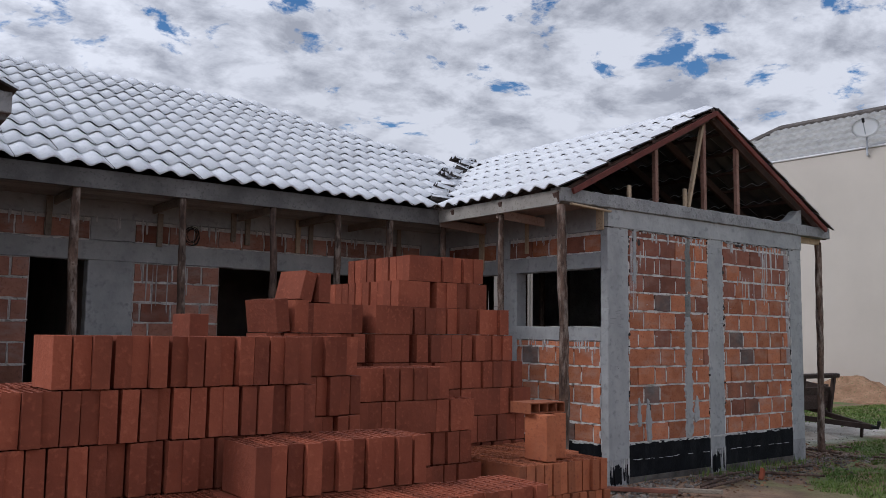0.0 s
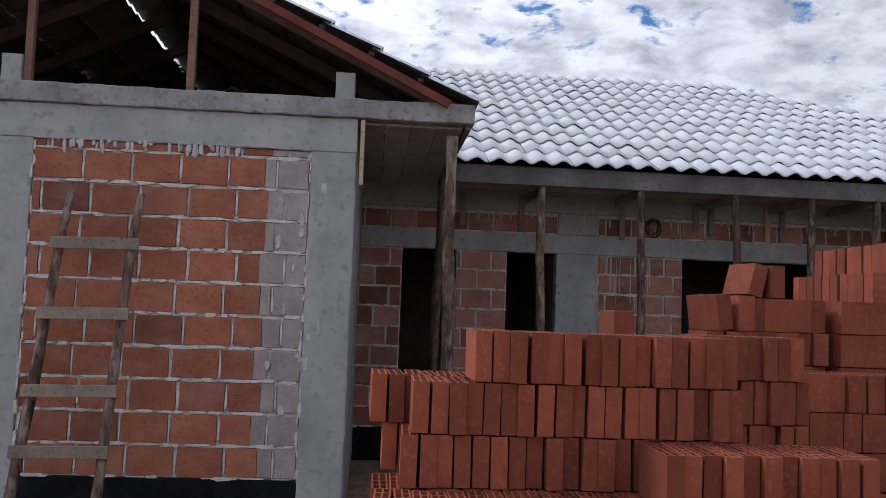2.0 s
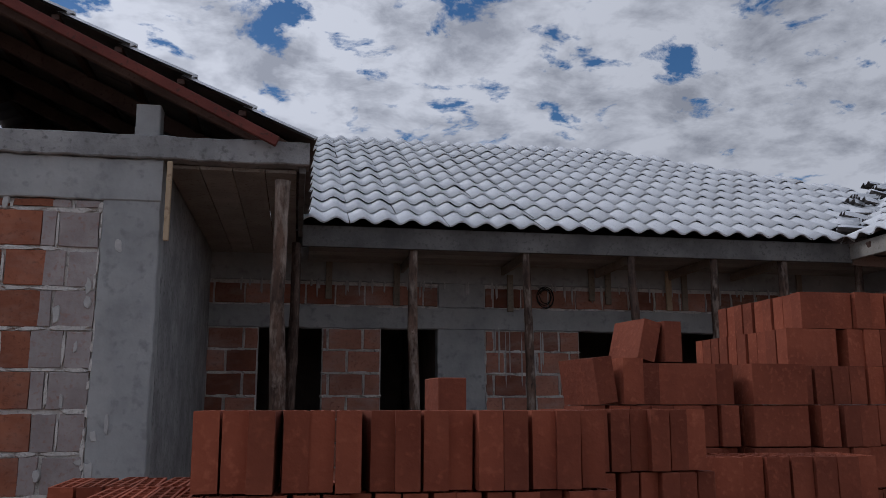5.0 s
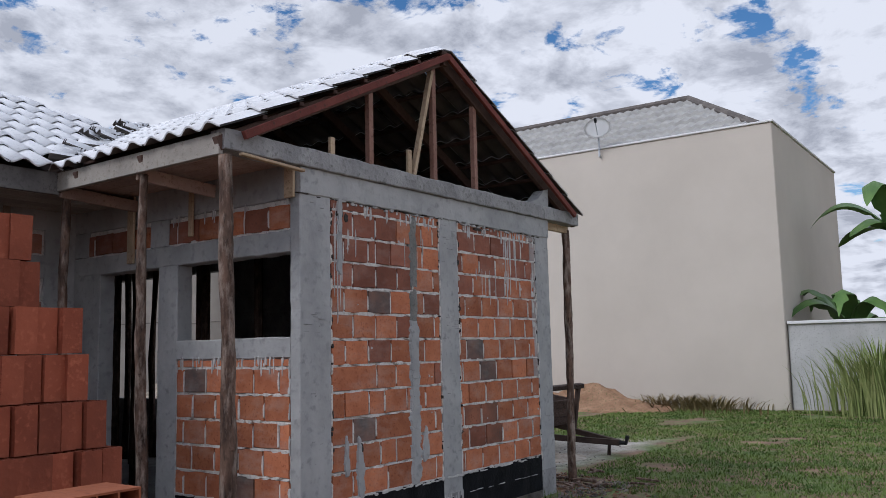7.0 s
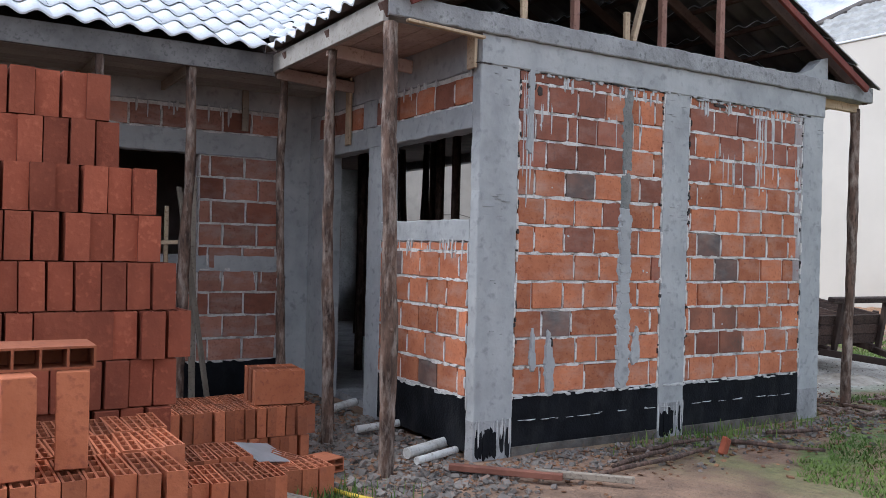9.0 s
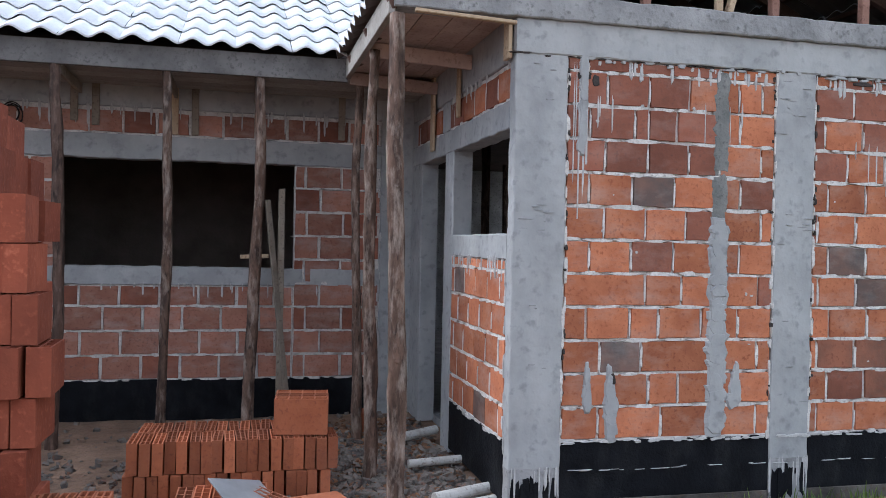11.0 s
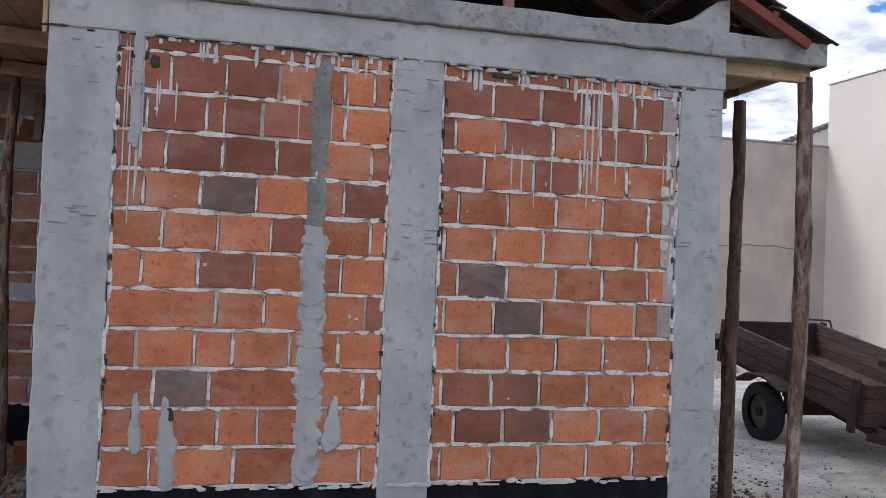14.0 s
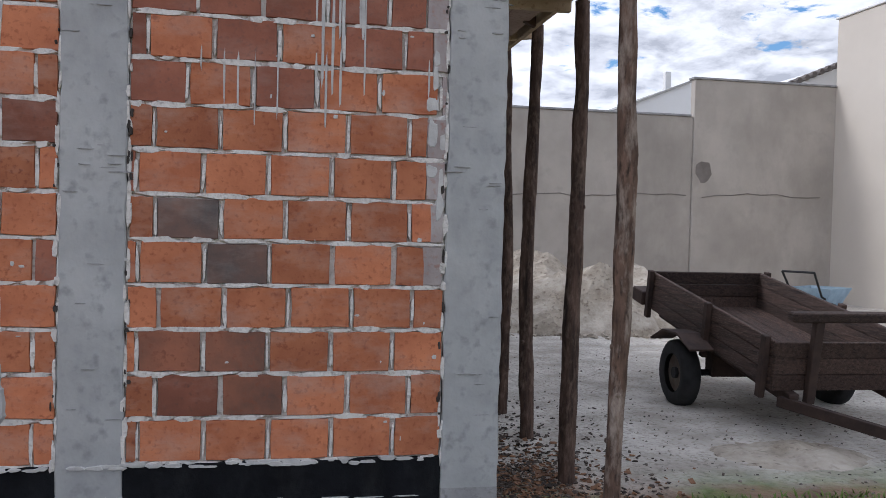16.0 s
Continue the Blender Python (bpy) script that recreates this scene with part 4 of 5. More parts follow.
def hip_roof_part():
    """Rounded tile courses on a hip roof, laid as rows of half-round ridges."""
    bm = bmesh.new()
    x0, x1, y0, y1, z0, zr = 0.15, 5.0, 0.3, 10.6, 6.56, 8.2
    cx = (x0 + x1) / 2
    rise = (zr - z0) / (cx - x0)

    def slope(origin, across, length, up, limits):
        n = int(length / 0.125)
        prev = None
        for i in range(n + 1):
            s = i * length / n
            lo, hi = limits(s)
            h = 0.055 * abs(math.sin(math.pi * i / 2))
            cur = []
            for r in range(8):
                for v, lift in ((r * 0.42, 0.09), ((r + 1) * 0.42, 0.0)):
                    v = min(v, hi)
                    cur.append(bm.verts.new(Vector(origin) + Vector(across) * s + Vector(up) * v + Vector((0, 0, h + lift))))
            if prev:
                for q in range(15):
                    if (cur[q].co - cur[q + 1].co).length + (prev[q].co - prev[q + 1].co).length > 0.02:
                        bm.faces.new((prev[q], cur[q], cur[q + 1], prev[q + 1]))
            prev = cur

    w = cx - x0
    slope((x0, y0, z0), (0, 1, 0), y1 - y0, (1, 0, rise), lambda s: (0, max(0.001, min(s, w, y1 - y0 - s))))
    slope((x0, y0, z0), (1, 0, 0), x1 - x0, (0, 1, rise), lambda s: (0, max(0.001, min(s, x1 - x0 - s))))
    slope((x1, y0, z0), (0, 1, 0), y1 - y0, (-1, 0, rise), lambda s: (0, max(0.001, min(s, w, y1 - y0 - s))))
    return bm


hip = part("roof", hip_roof_part(), M_TILE_OLD, house, "grey weathered tile hip roof")
for a, b in (((0.15, 0.3, 6.6), (2.575, 2.725, 8.26)), ((2.575, 2.725, 8.26), (2.575, 8.175, 8.26)), ((2.575, 8.175, 8.26), (0.15, 10.6, 6.6)), ((5.0, 0.3, 6.6), (2.575, 2.725, 8.26))):
    part("ridge_cap", tube([a, b], [0.1, 0.1], 8), M_DARK_TILE_UNDERSHADE, hip)


def satellite_dish():
    root = thing("satellite_dish", "white satellite dish on a short wall bracket", "satellite dish", loc=(NX, 4.85, 6.5))
    bm = bmesh.new()
    rings = []
    for j in range(5):
        r = 0.34 * j / 4
        rings.append([bm.verts.new((r * math.cos(k * math.pi / 10), r * math.sin(k * math.pi / 10), 0.5 * r * r)) for k in range(20)] if j else [bm.verts.new((0, 0, 0))])
    for k in range(20):
        bm.faces.new((rings[0][0], rings[1][k], rings[1][(k + 1) % 20]))
        for j in range(1, 4):
            bm.faces.new((rings[j][k], rings[j + 1][k], rings[j + 1][(k + 1) % 20], rings[j][(k + 1) % 20]))
    bmesh.ops.solidify(bm, geom=bm.faces[:], thickness=0.012)
    bmesh.ops.transform(bm, matrix=pose(-0.25, 0, 0.6, 0, -62, 20), verts=bm.verts[:])
    part("reflector", bm, M_WHITE, root, smooth=True)
    part("mast", tube([(0.0, 0, -0.15), (-0.2, 0, -0.1), (-0.2, 0, 0.55)], [0.03] * 3, 8), M_METAL, root)
    part("feed_arm", tube([(-0.22, 0, 0.3), (-0.62, -0.12, 0.72)], [0.012] * 2, 6), M_METAL, root)
    part("receiver", tube([(-0.6, -0.12, 0.7), (-0.68, -0.15, 0.78)], [0.035] * 2, 8), M_RUBBER, root)


satellite_dish()

far = tagged(new("wall_far"), "stained brown-grey rendered boundary wall with a long crack", "wall", kind="structure")
part("low_run", box(-2, 11.7, 13.9, 14.05, -0.1, 4.18, 0.01), M_FARWALL, far)
part("high_run", box(11.7, NX - 0.36, 13.85, 14.05, -0.1, 5.02, 0.01), M_FARWALL, far)
part("coping", box(11.65, NX - 0.36, 13.82, 14.08, 5.02, 5.07, 0.01), M_CEMENT_D, far)
part("coping", box(-2, 11.65, 13.87, 14.08, 4.18, 4.23, 0.01), M_CEMENT_D, far)
rng = random.Random(64)
crack = [(7.5 + 0.37 * k, 13.897 if 7.5 + 0.37 * k < 11.6 else 13.847, 2.3 + 0.03 * math.sin(k * 0.9) + rng.uniform(-0.03, 0.03) + 0.01 * k) for k in range(21)]
for p, q in zip(crack, crack[1:]):
    if (p[0] - 11.7) * (q[0] - 11.7) > 0:
        part("crack", beam(p, q, 0.02, 0.022), M_STAIN, far)
bm = bmesh.new()
bm.faces.new([bm.verts.new((11.95 + 0.22 * math.cos(k * math.pi / 7) * rng.uniform(0.8, 1.1), 13.842, 3.02 + 0.26 * math.sin(k * math.pi / 7) * rng.uniform(0.75, 1.05) * (1.3 if k > 7 else 0.7))) for k in range(14)])
part("damp_stain", bm, M_STAIN, far, "dark damp stain")


def gable_end(x0, z0, x1, z1, x2, y0, y1):
    bm = bmesh.new()
    prof = [(x0, 0), (x2, 0), (x2, z1), (x1, z1), (x0, z0)]
    f = bm.faces.new([bm.verts.new((x, y0, z)) for x, z in prof])
    r = bmesh.ops.extrude_face_region(bm, geom=[f])
    bmesh.ops.translate(bm, verts=[v for v in r["geom"] if isinstance(v, bmesh.types.BMVert)], vec=(0, y1 - y0, 0))
    bmesh.ops.recalc_face_normals(bm, faces=bm.faces[:])
    return bm


behind = thing("far_house", "far white house with sloping roof edge behind the wall", "house", loc=(11.4, 18, 0))
part("wall", gable_end(0, 4.8, 2.45, 5.8, 5.0, 0, 6), M_WHITE, behind)
part("chimney", box(1.75, 1.92, 0.5, 0.7, 5.0, 6.1, 0.01), M_WHITE, behind)
part("roof_edge", beam((-0.1, 3, 4.79), (2.45, 3, 5.83), 6.1, 0.06), M_TILE_OLD, behind)
shed = thing("far_shed", "far white shed with dark tiled verge behind the wall", "house", loc=(14.6, 15, 0))
part("wall", gable_end(0, 5.12, 2.2, 6.04, 4.0, 0, 4), M_WHITE, shed)
for k in range(11):
    part("verge_tile", tube([(0.2 * k, -0.06, 5.19 + 0.0836 * k), (0.2 * k, 0.34, 5.19 + 0.0836 * k)], [0.07, 0.07], 8), M_DARK_TILE_UNDERSHADE, shed)
M_STAINED = material("stained_whitewash", (0.4, 0.4, 0.385), (0.52, 0.52, 0.505), 1.2, 0.93, 0.2, 25, (0.34, 0.34, 0.32), coord="World", haze=((0.28, 0.27, 0.24), 1.0, 0.5, 0.6))
bound = tagged(new("wall_boundary"), "low white boundary wall with coping", "wall", kind="structure")
part("run", box(NX + 0.12, NX + 0.27, -30, 0.58, -0.1, 1.93, 0.01), M_STAINED, bound)
part("coping", box(NX + 0.06, NX + 0.33, -30, 0.58, 1.93, 2.0, 0.01), M_WHITE, bound)


# farm trailer
def trailer():
    root = thing("farm_trailer", "dark weathered wooden two-wheel farm trailer", "trailer", loc=(6.29, 1.76, 0.0))
    root.rotation_euler = (0, 0, radians(-1.9))
    tilt = Matrix.Translation((0, 0, 0.7)) @ Matrix.Rotation(radians(9.5), 4, "X") @ Matrix.Translation((0, 0, -0.7))

    def body(name, bm, mat, parent):
        bmesh.ops.transform(bm, matrix=tilt, verts=bm.verts[:])
        return part(name, bm, mat, parent)

    W, L, Z0, Z1, AY, AR = 1.13, 2.35, 0.38, 0.772, 1.3, 0.3
    for i in range(8):
        body("floor_plank", box(i * W / 8 + 0.004, (i + 1) * W / 8 - 0.004, 0.03, L - 0.03, Z0, Z0 + 0.03, 0.004), M_CART, root)
    for nm, x0, x1 in (("side_board", -0.035, 0.0), ("side_board", W, W + 0.035)):
        for k in range(3):
            body(nm, box(x0, x1, 0, L, Z0 + 0.005 + k * 0.126, Z0 + 0.126 * (k + 1), 0.006), M_CART, root)
        for y in (0.04, 1.0, L - 0.08):
            xa, xb = (x0 - 0.05, x0) if x0 < 0 else (x1, x1 + 0.05)
            body("stake", box(xa, xb, y, y + 0.07, Z0 - 0.08, Z1 + 0.01, 0.006), M_DARKWOOD, root)
    for y0, y1 in ((-0.035, 0.0), (L, L + 0.035)):
        for k in range(3):
            body("end_board", box(-0.035, W + 0.035, y0, y1, Z0 + 0.005 + k * 0.126, Z0 + 0.126 * (k + 1), 0.006), M_CART, root)
    for x in (0.12, W - 0.12):
        body("chassis_beam", box(x - 0.04, x + 0.04, -0.1, L, Z0 - 0.09, Z0, 0.008), M_DARKWOOD, root)
        body("rail_post", box(x + 0.1, x + 0.17, -0.1, -0.04, Z0 - 0.08, Z1 + 0.18, 0.006), M_DARKWOOD, root)
    body("front_rail", box(0.02, W + 0.12, -0.12, -0.03, Z1 + 0.16, Z1 + 0.23, 0.01), M_CART, root)
    for x in (0.05, W - 0.05):
        part("drawbar", beam((x, 0.05, Z0 - 0.08), (W / 2, -1.05, 0.2), 0.06, 0.08), M_DARKWOOD, root)
    part("hitch", tube([(W / 2, -1.0, 0.21), (W / 2, -1.15, 0.2), (W / 2, -1.18, 0.3)], [0.035, 0.03, 0.03], 8), M_RUBBER, root)
    part("prop_leg", beam((W / 2, -0.9, 0.22), (W / 2, -0.88, 0.0), 0.04, 0.04), M_DARKWOOD, root)
    part("axle", tube([(-0.2, AY, AR), (W + 0.2, AY, AR)], [0.03, 0.03], 8), M_RUBBER, root)
    part("axle_block", box(0.1, W - 0.1, AY - 0.07, AY + 0.07, 0.27, Z0 + 0.2, 0.01), M_DARKWOOD, root)
    body("tail_beam", box(-0.1, W + 0.1, L + 0.04, L + 0.3, Z0 + 0.02, Z0 + 0.16, 0.01), M_DARKWOOD, root)
    for x in (-0.17, W + 0.17):
        for a, b in ((-0.42, -0.15), (-0.15, 0.15), (0.15, 0.42)):
            za, zb = 0.68 - 0.7 * a * a, 0.68 - 0.7 * b * b
            part("mudguard", beam((x, AY + a, za), (x, AY + b, zb), 0.22, 0.02), M_DARKWOOD, root)
        wheel = part("wheel", tube([(x - 0.03, AY, AR), (x + 0.03, AY, AR)], [0.17, 0.17], 20), M_WHEEL, root, "worn steel wheel")
        part("hub", tube([(x - 0.06, AY, AR), (x + 0.06, AY, AR)], [0.05, 0.05], 12), M_RUBBER, wheel)
        bm = bmesh.new()
        prof = [(0.17, -0.07), (0.25, -0.085), (0.29, -0.06), (0.298, 0.0), (0.29, 0.06), (0.25, 0.085), (0.17, 0.07)]
        rings = [[bm.verts.new((x + w, AY + r * math.cos(k * math.pi / 14), AR + r * math.sin(k * math.pi / 14))) for r, w in prof] for k in range(28)]
        for k in range(28):
            for j in range(len(prof) - 1):
                bm.faces.new((rings[k][j], rings[k][j + 1], rings[(k + 1) % 28][j + 1], rings[(k + 1) % 28][j]))
        part("tyre", bm, M_RUBBER, wheel, smooth=True)


M_CART = material("weathered_dark_planks", (0.022, 0.014, 0.012), (0.095, 0.056, 0.043), 9, 0.75, 1.0, 60, (0.15, 0.11, 0.085), 0.45, stretch=(4, 0.25, 6))
M_WHEEL = material("rusty_steel", (0.1, 0.075, 0.06), (0.2, 0.17, 0.14), 9, 0.7, 0.2, 50, metal=0.3)
trailer()


def wheelbarrow():
    root = thing("wheelbarrow", "blue steel wheelbarrow tipped on the sand", "wheelbarrow", loc=(11.5, 8.8, 0.02))
    root.rotation_euler = (0, 0, radians(-58))
    bm = bmesh.new()
    lo = [bm.verts.new(p) for p in ((-0.2, -0.3, 0.35), (0.2, -0.3, 0.35), (0.2, 0.3, 0.35), (-0.2, 0.3, 0.35))]
    hi = [bm.verts.new(p) for p in ((-0.35, -0.42, 0.68), (0.35, -0.42, 0.68), (0.35, 0.42, 0.68), (-0.35, 0.42, 0.68))]
    bm.faces.new(lo)
    for k in range(4):
        bm.faces.new((lo[k], lo[(k + 1) % 4], hi[(k + 1) % 4], hi[k]))
    bmesh.ops.solidify(bm, geom=bm.faces[:], thickness=0.02)
    part("tray", bm, M_BLUE, root)
    for x in (-0.2, 0.2):
        part("handle", tube([(x, 0.4, 0.3), (x * 1.2, -0.5, 0.55), (x * 1.3, -0.85, 0.95)], [0.018] * 3, 8), M_RUBBER, root)
        part("leg", tube([(x, -0.2, 0.45), (x * 1.2, -0.25, 0.02)], [0.016] * 2, 8), M_RUBBER, root)
    part("cross_bar", tube([(-0.26, -0.85, 0.95), (0.26, -0.85, 0.95)], [0.018] * 2, 8), M_RUBBER, root)
    wh = part("wheel", tube([(-0.04, 0.5, 0.18), (0.04, 0.5, 0.18)], [0.18, 0.18], 18), M_RUBBER, root)
    part("hub", tube([(-0.06, 0.5, 0.18), (0.06, 0.5, 0.18)], [0.05, 0.05], 10), M_WHEEL, wh)


M_BLUE = material("faded_blue_paint", (0.3, 0.4, 0.48), (0.45, 0.55, 0.62), 6, 0.6, 0.1, 40)
wheelbarrow()


def mound(name, label, x, y, rx, ry, h, mat, seed, flat_top=1.0):
    bm = bmesh.new()
    n = 34
    g = {}
    for i in range(n + 1):
        for j in range(n + 1):
            u, v = 2 * i / n - 1, 2 * j / n - 1
            r = math.hypot(u, v)
            z = min(1.0, max(0.0, 1 - r) * flat_top) ** 0.8 * (0.8 + 0.7 * noise.noise(Vector((u * 2 + seed, v * 2, 0)))) + (0.14 * noise.noise(Vector((u * 7, v * 7, seed))) if r < 1 else 0)
            g[i, j] = bm.verts.new((u * rx, v * ry, h * max(-0.12, z) - 0.02 if r < 1 else -0.06))
    for i in range(n):
        for j in range(n):
            bm.faces.new((g[i, j], g[i + 1, j], g[i + 1, j + 1], g[i, j + 1]))
    ob = part(name, bm, mat)
    ob.location = (x, y, 0.03)
    return tagged(ob, label, "mound")


mound("sand_heap", "heap of pale building sand by the wall", 7.4, 9.7, 2.4, 2.2, 1.0, M_SAND, 1, 2.4)
mound("sand_ridge", "low spilled ridge of sand beside the trailer", 6.15, 1.35, 0.6, 0.45, 0.1, M_SAND, 2)
mound("earth_heap", "heap of brown earth with weeds", 14.5, 5.4, 1.0, 2.7, 0.62, material("brown_earth", (0.22, 0.12, 0.07), (0.38, 0.235, 0.145), 4, 0.97, 0.7, 25, (0.12, 0.12, 0.05), coord="World"), 3)


# ladder leaning on the left gable
def ladder():
    root = thing("wooden_ladder", "rough home-made wooden ladder against the brick wall", "ladder", loc=(-8.27, -0.05, 0.02))

    def at(s, z):
        k = z / 2.35
        return Vector((s * (0.26 - 0.03 * k) + (1 - k) * -0.12, -0.45 + 0.38 * k, z))

    for s in (-1, 1):
        rng = random.Random(5 + s)
        part("rail", tube([at(s, z) + Vector((rng.uniform(-0.012, 0.012), 0, 0)) for z in (0.0, 0.5, 1.0, 1.5, 2.0, 2.33)], [0.036, 0.034, 0.036, 0.032, 0.03, 0.026], 8, 0.08, rng), M_POLE, root, smooth=True)
    for z in (0.25, 0.62, 1.0, 1.5, 1.97):
        a, b = at(-1, z), at(1, z)
        part("rung", beam(a + Vector((-0.06, -0.04, 0)), b + Vector((0.05, -0.04, 0.01)), 0.025, 0.08), M_BOARD, root)


ladder()


# loose planks, laths and boards
def lath(name, a, b, w, h, mat, label, category="plank", group=""):
    return tagged(part(name, beam(a, b, w, h), mat), label, category, group)


M_RED_PLANK = material("wet_red_plank", (0.15, 0.06, 0.04), (0.26, 0.11, 0.075), 5, 0.75, 0.4, 40)
GZ = 0.06
for a, b, w, mat, lab in (((-0.3, -0.2, GZ + 0.02), (0.2, -0.72, GZ + 0.02), 0.055, M_RED_PLANK, "wet reddish plank lying on bare earth"), ((0.1, -0.58, GZ + 0.03), (0.55, -0.98, GZ + 0.02), 0.04, M_BOARD, "grey lath lying on bare earth")):
    lath("loose_plank", a, b, w, 0.04, mat, lab, group="loose planks")
for i, (a, b) in enumerate((((0.5, -0.74, GZ), (1.8, -0.53, GZ)), ((0.72, -0.6, GZ), (1.5, -0.4, GZ)), ((2.0, -0.38, GZ), (2.45, -0.95, GZ)), ((2.6, -0.36, GZ), (3.1, -0.5, GZ)), ((1.1, -0.35, GZ), (1.9, -0.3, GZ)))):
    rng = random.Random(40 + i)
    pts = [Vector(a).lerp(Vector(b), k / 5) + Vector((rng.uniform(-0.02, 0.02), rng.uniform(-0.02, 0.02), rng.uniform(0, 0.01))) for k in range(6)]
    tagged(part("cut_branch", tube(pts, [0.016, 0.018, 0.015, 0.017, 0.014, 0.011], 8, 0.1, rng), M_POLE_D, smooth=True), "dark bark-covered branch lying by the wall", "branch", "branches on the ground")
rng = random.Random(77)
for i in range(26):
    x, y = 4.25 + rng.gauss(0, 0.3), -0.02 + rng.gauss(0, 0.2)
    a = rng.uniform(0, 6.28)
    l = rng.uniform(0.1, 0.28)
    tagged(part("wood_scrap", beam((x, y, GZ + rng.uniform(0, 0.04)), (x + l * math.cos(a), y + l * math.sin(a), GZ + rng.uniform(0, 0.03)), 0.03, 0.02), M_POLE), "splintered wood scrap at the foot of the pole", "wood scrap", "wood scraps")
lath("leaning_board", (-1.12, 2.35, 0.05), (-1.32, 2.72, 1.95), 0.05, 0.025, M_BOARD, "grey board leaning under the window")
lath("leaning_board", (-1.2, 2.6, 0.05), (-1.2, 2.72, 2.05), 0.055, 0.025, M_BOARD, "grey board leaning on the brick wall")
cross = thing("lath_cross", "thin wooden lath cross standing by the window", "lath", loc=(-1.42, 2.72, 0.04))
part("upright", beam((0, 0, 0), (0, 0, 1.74), 0.035, 0.025), M_PLANK, cross)
part("cross_lath", beam((-0.12, -0.02, 1.42), (0.12, -0.02, 1.43), 0.02, 0.035), M_PLANK, cross)
for x, z0, z1, mat in ((-4.86, 2.5, 2.82, M_BOARD), (-3.75, 2.46, 2.72, M_BOARD), (-2.92, 2.58, 2.85, M_BOARD), (-2.75, 2.55, 2.85, M_BOARD), (-2.11, 2.5, 2.86, M_PLANK), (-1.94, 2.5, 2.85, M_BOARD), (-0.67, 2.52, 2.86, M_BOARD), (-5.5, 2.55, 2.85, M_BOARD)):
    lath("hanging_batten", (x, 2.955, z0), (x, 2.955, z1 + 0.1), 0.06, 0.025, mat, "short batten nailed under the eave against the wall", "batten", "battens under the eaves")
for y, z0, z1, w in ((0.07, 2.7, 2.93, 0.1), (1.22, 2.52, 2.95, 0.05), (2.05, 2.36, 2.95, 0.09)):
    lath("hanging_batten", (-0.03, y, z0), (-0.03, y, z1), 0.025, w, M_PLANK, "pale plank offcut nailed to the side wall", "batten", "battens under the eaves")
lath("corner_batten", (-6.54, -0.03, 2.5), (-6.54, -0.03, 2.97), 0.03, 0.03, M_PLANK, "pale batten nailed to the corner pillar", "batten", "battens under the eaves")
lath("eave_lath", (-0.62, -0.08, 2.905), (-0.03, -0.08, 2.88), 0.04, 0.02, M_PLANK, "pale lath under the concrete eave beam")
for y in (0.95, 2.0):
    lath("eave_tie", (-0.72, y, 2.9), (-0.01, y, 2.86), 0.03, 0.1, M_SOFFIT, "pale board bracket under the side eave", "bracket", "eave brackets")
for x in (-4.81, -3.83, -2.87, -2.1, -1.43):
    lath("eave_tie", (x, 2.06, 2.85), (x, 2.94, 2.85), 0.03, 0.08, M_BOARD, "weathered board bracket under the long eave", "bracket", "eave brackets")
for y in (0.03, 0.95, 2.1, 3.4):
    lath("eave_tie", (3.73, y + 0.07, 2.9), (4.36 if y < 1.5 else 4.5, y + 0.07, 2.9 if y < 1.5 else 3.0), 0.05, 0.09, M_PLANK, "pale board bracket under the east eave", "bracket", "eave brackets")
fe = tagged(part("fascia_board", box(4.34, 4.38, 0.05, 9.3, 2.93, 3.06, 0.004), M_PLANK), "pale timber eave fascia board", "fascia", "eave boards", kind="structure")
coil = bmesh.new()
cr = random.Random(12)
for r in (0.085, 0.08, 0.07, 0.055):
    ou, oz = cr.uniform(-0.015, 0.015), cr.uniform(-0.02, 0.02)
    pts = [(ou + r * math.cos(k * math.pi / 8), cr.uniform(-0.012, 0.012), oz + r * 1.2 * math.sin(k * math.pi / 8)) for k in range(17)]
    coil.from_mesh(mesh_of("coil_turn", tube(pts, [0.0045] * 17, 5)))
c = part("wire_coil", coil, M_RUBBER)
c.location = (-3.4, 2.95, 2.6)
tagged(c, "black cable coil hanging on the wall", "cable coil")

# pipes and hose
for a, b, r in (((-0.38, 0.22, 0.08), (0.0, 0.36, 0.09), 0.038), ((-0.4, 0.05, 0.07), (-0.02, 0.17, 0.08), 0.026), ((-0.39, 1.0, 0.09), (0.0, 1.04, 0.1), 0.028), ((-0.28, 1.72, 0.11), (0.0, 1.84, 0.13), 0.035)):
    bm = tube([a, b], [r, r], 14)
    tagged(part("plastic_pipe", bm, M_PVC, smooth=False), "short dusty white plastic pipe on rubble", "pipe", "white pipes")
M_HOSE = material("yellow_hose", (0.6, 0.42, 0.04), (0.7, 0.5, 0.06), 6, 0.5, 0.1, 40)
tagged(part("garden_hose", tube([(-1.16 + 0.012 * k + 0.0012 * k * k, -0.26 - 0.05 * k, 0.065) for k in range(9)], [0.014] * 9, 8), M_HOSE, smooth=True), "yellow plastic hose lying on the ground", "hose")

# loose hollow bricks
def loose_brick(x, y, z, rx, ry, rz, label, open_cells=True, mat=None):
    ob = new("hollow_brick", (B_OPEN if open_cells else B_PLAIN) if label.startswith(("red", "single red")) else (O_OPEN if open_cells else O_PLAIN))
    ob.matrix_world = pose(x, y, z, rx, ry, rz)
    return tagged(ob, label, "brick", "loose hollow bricks")


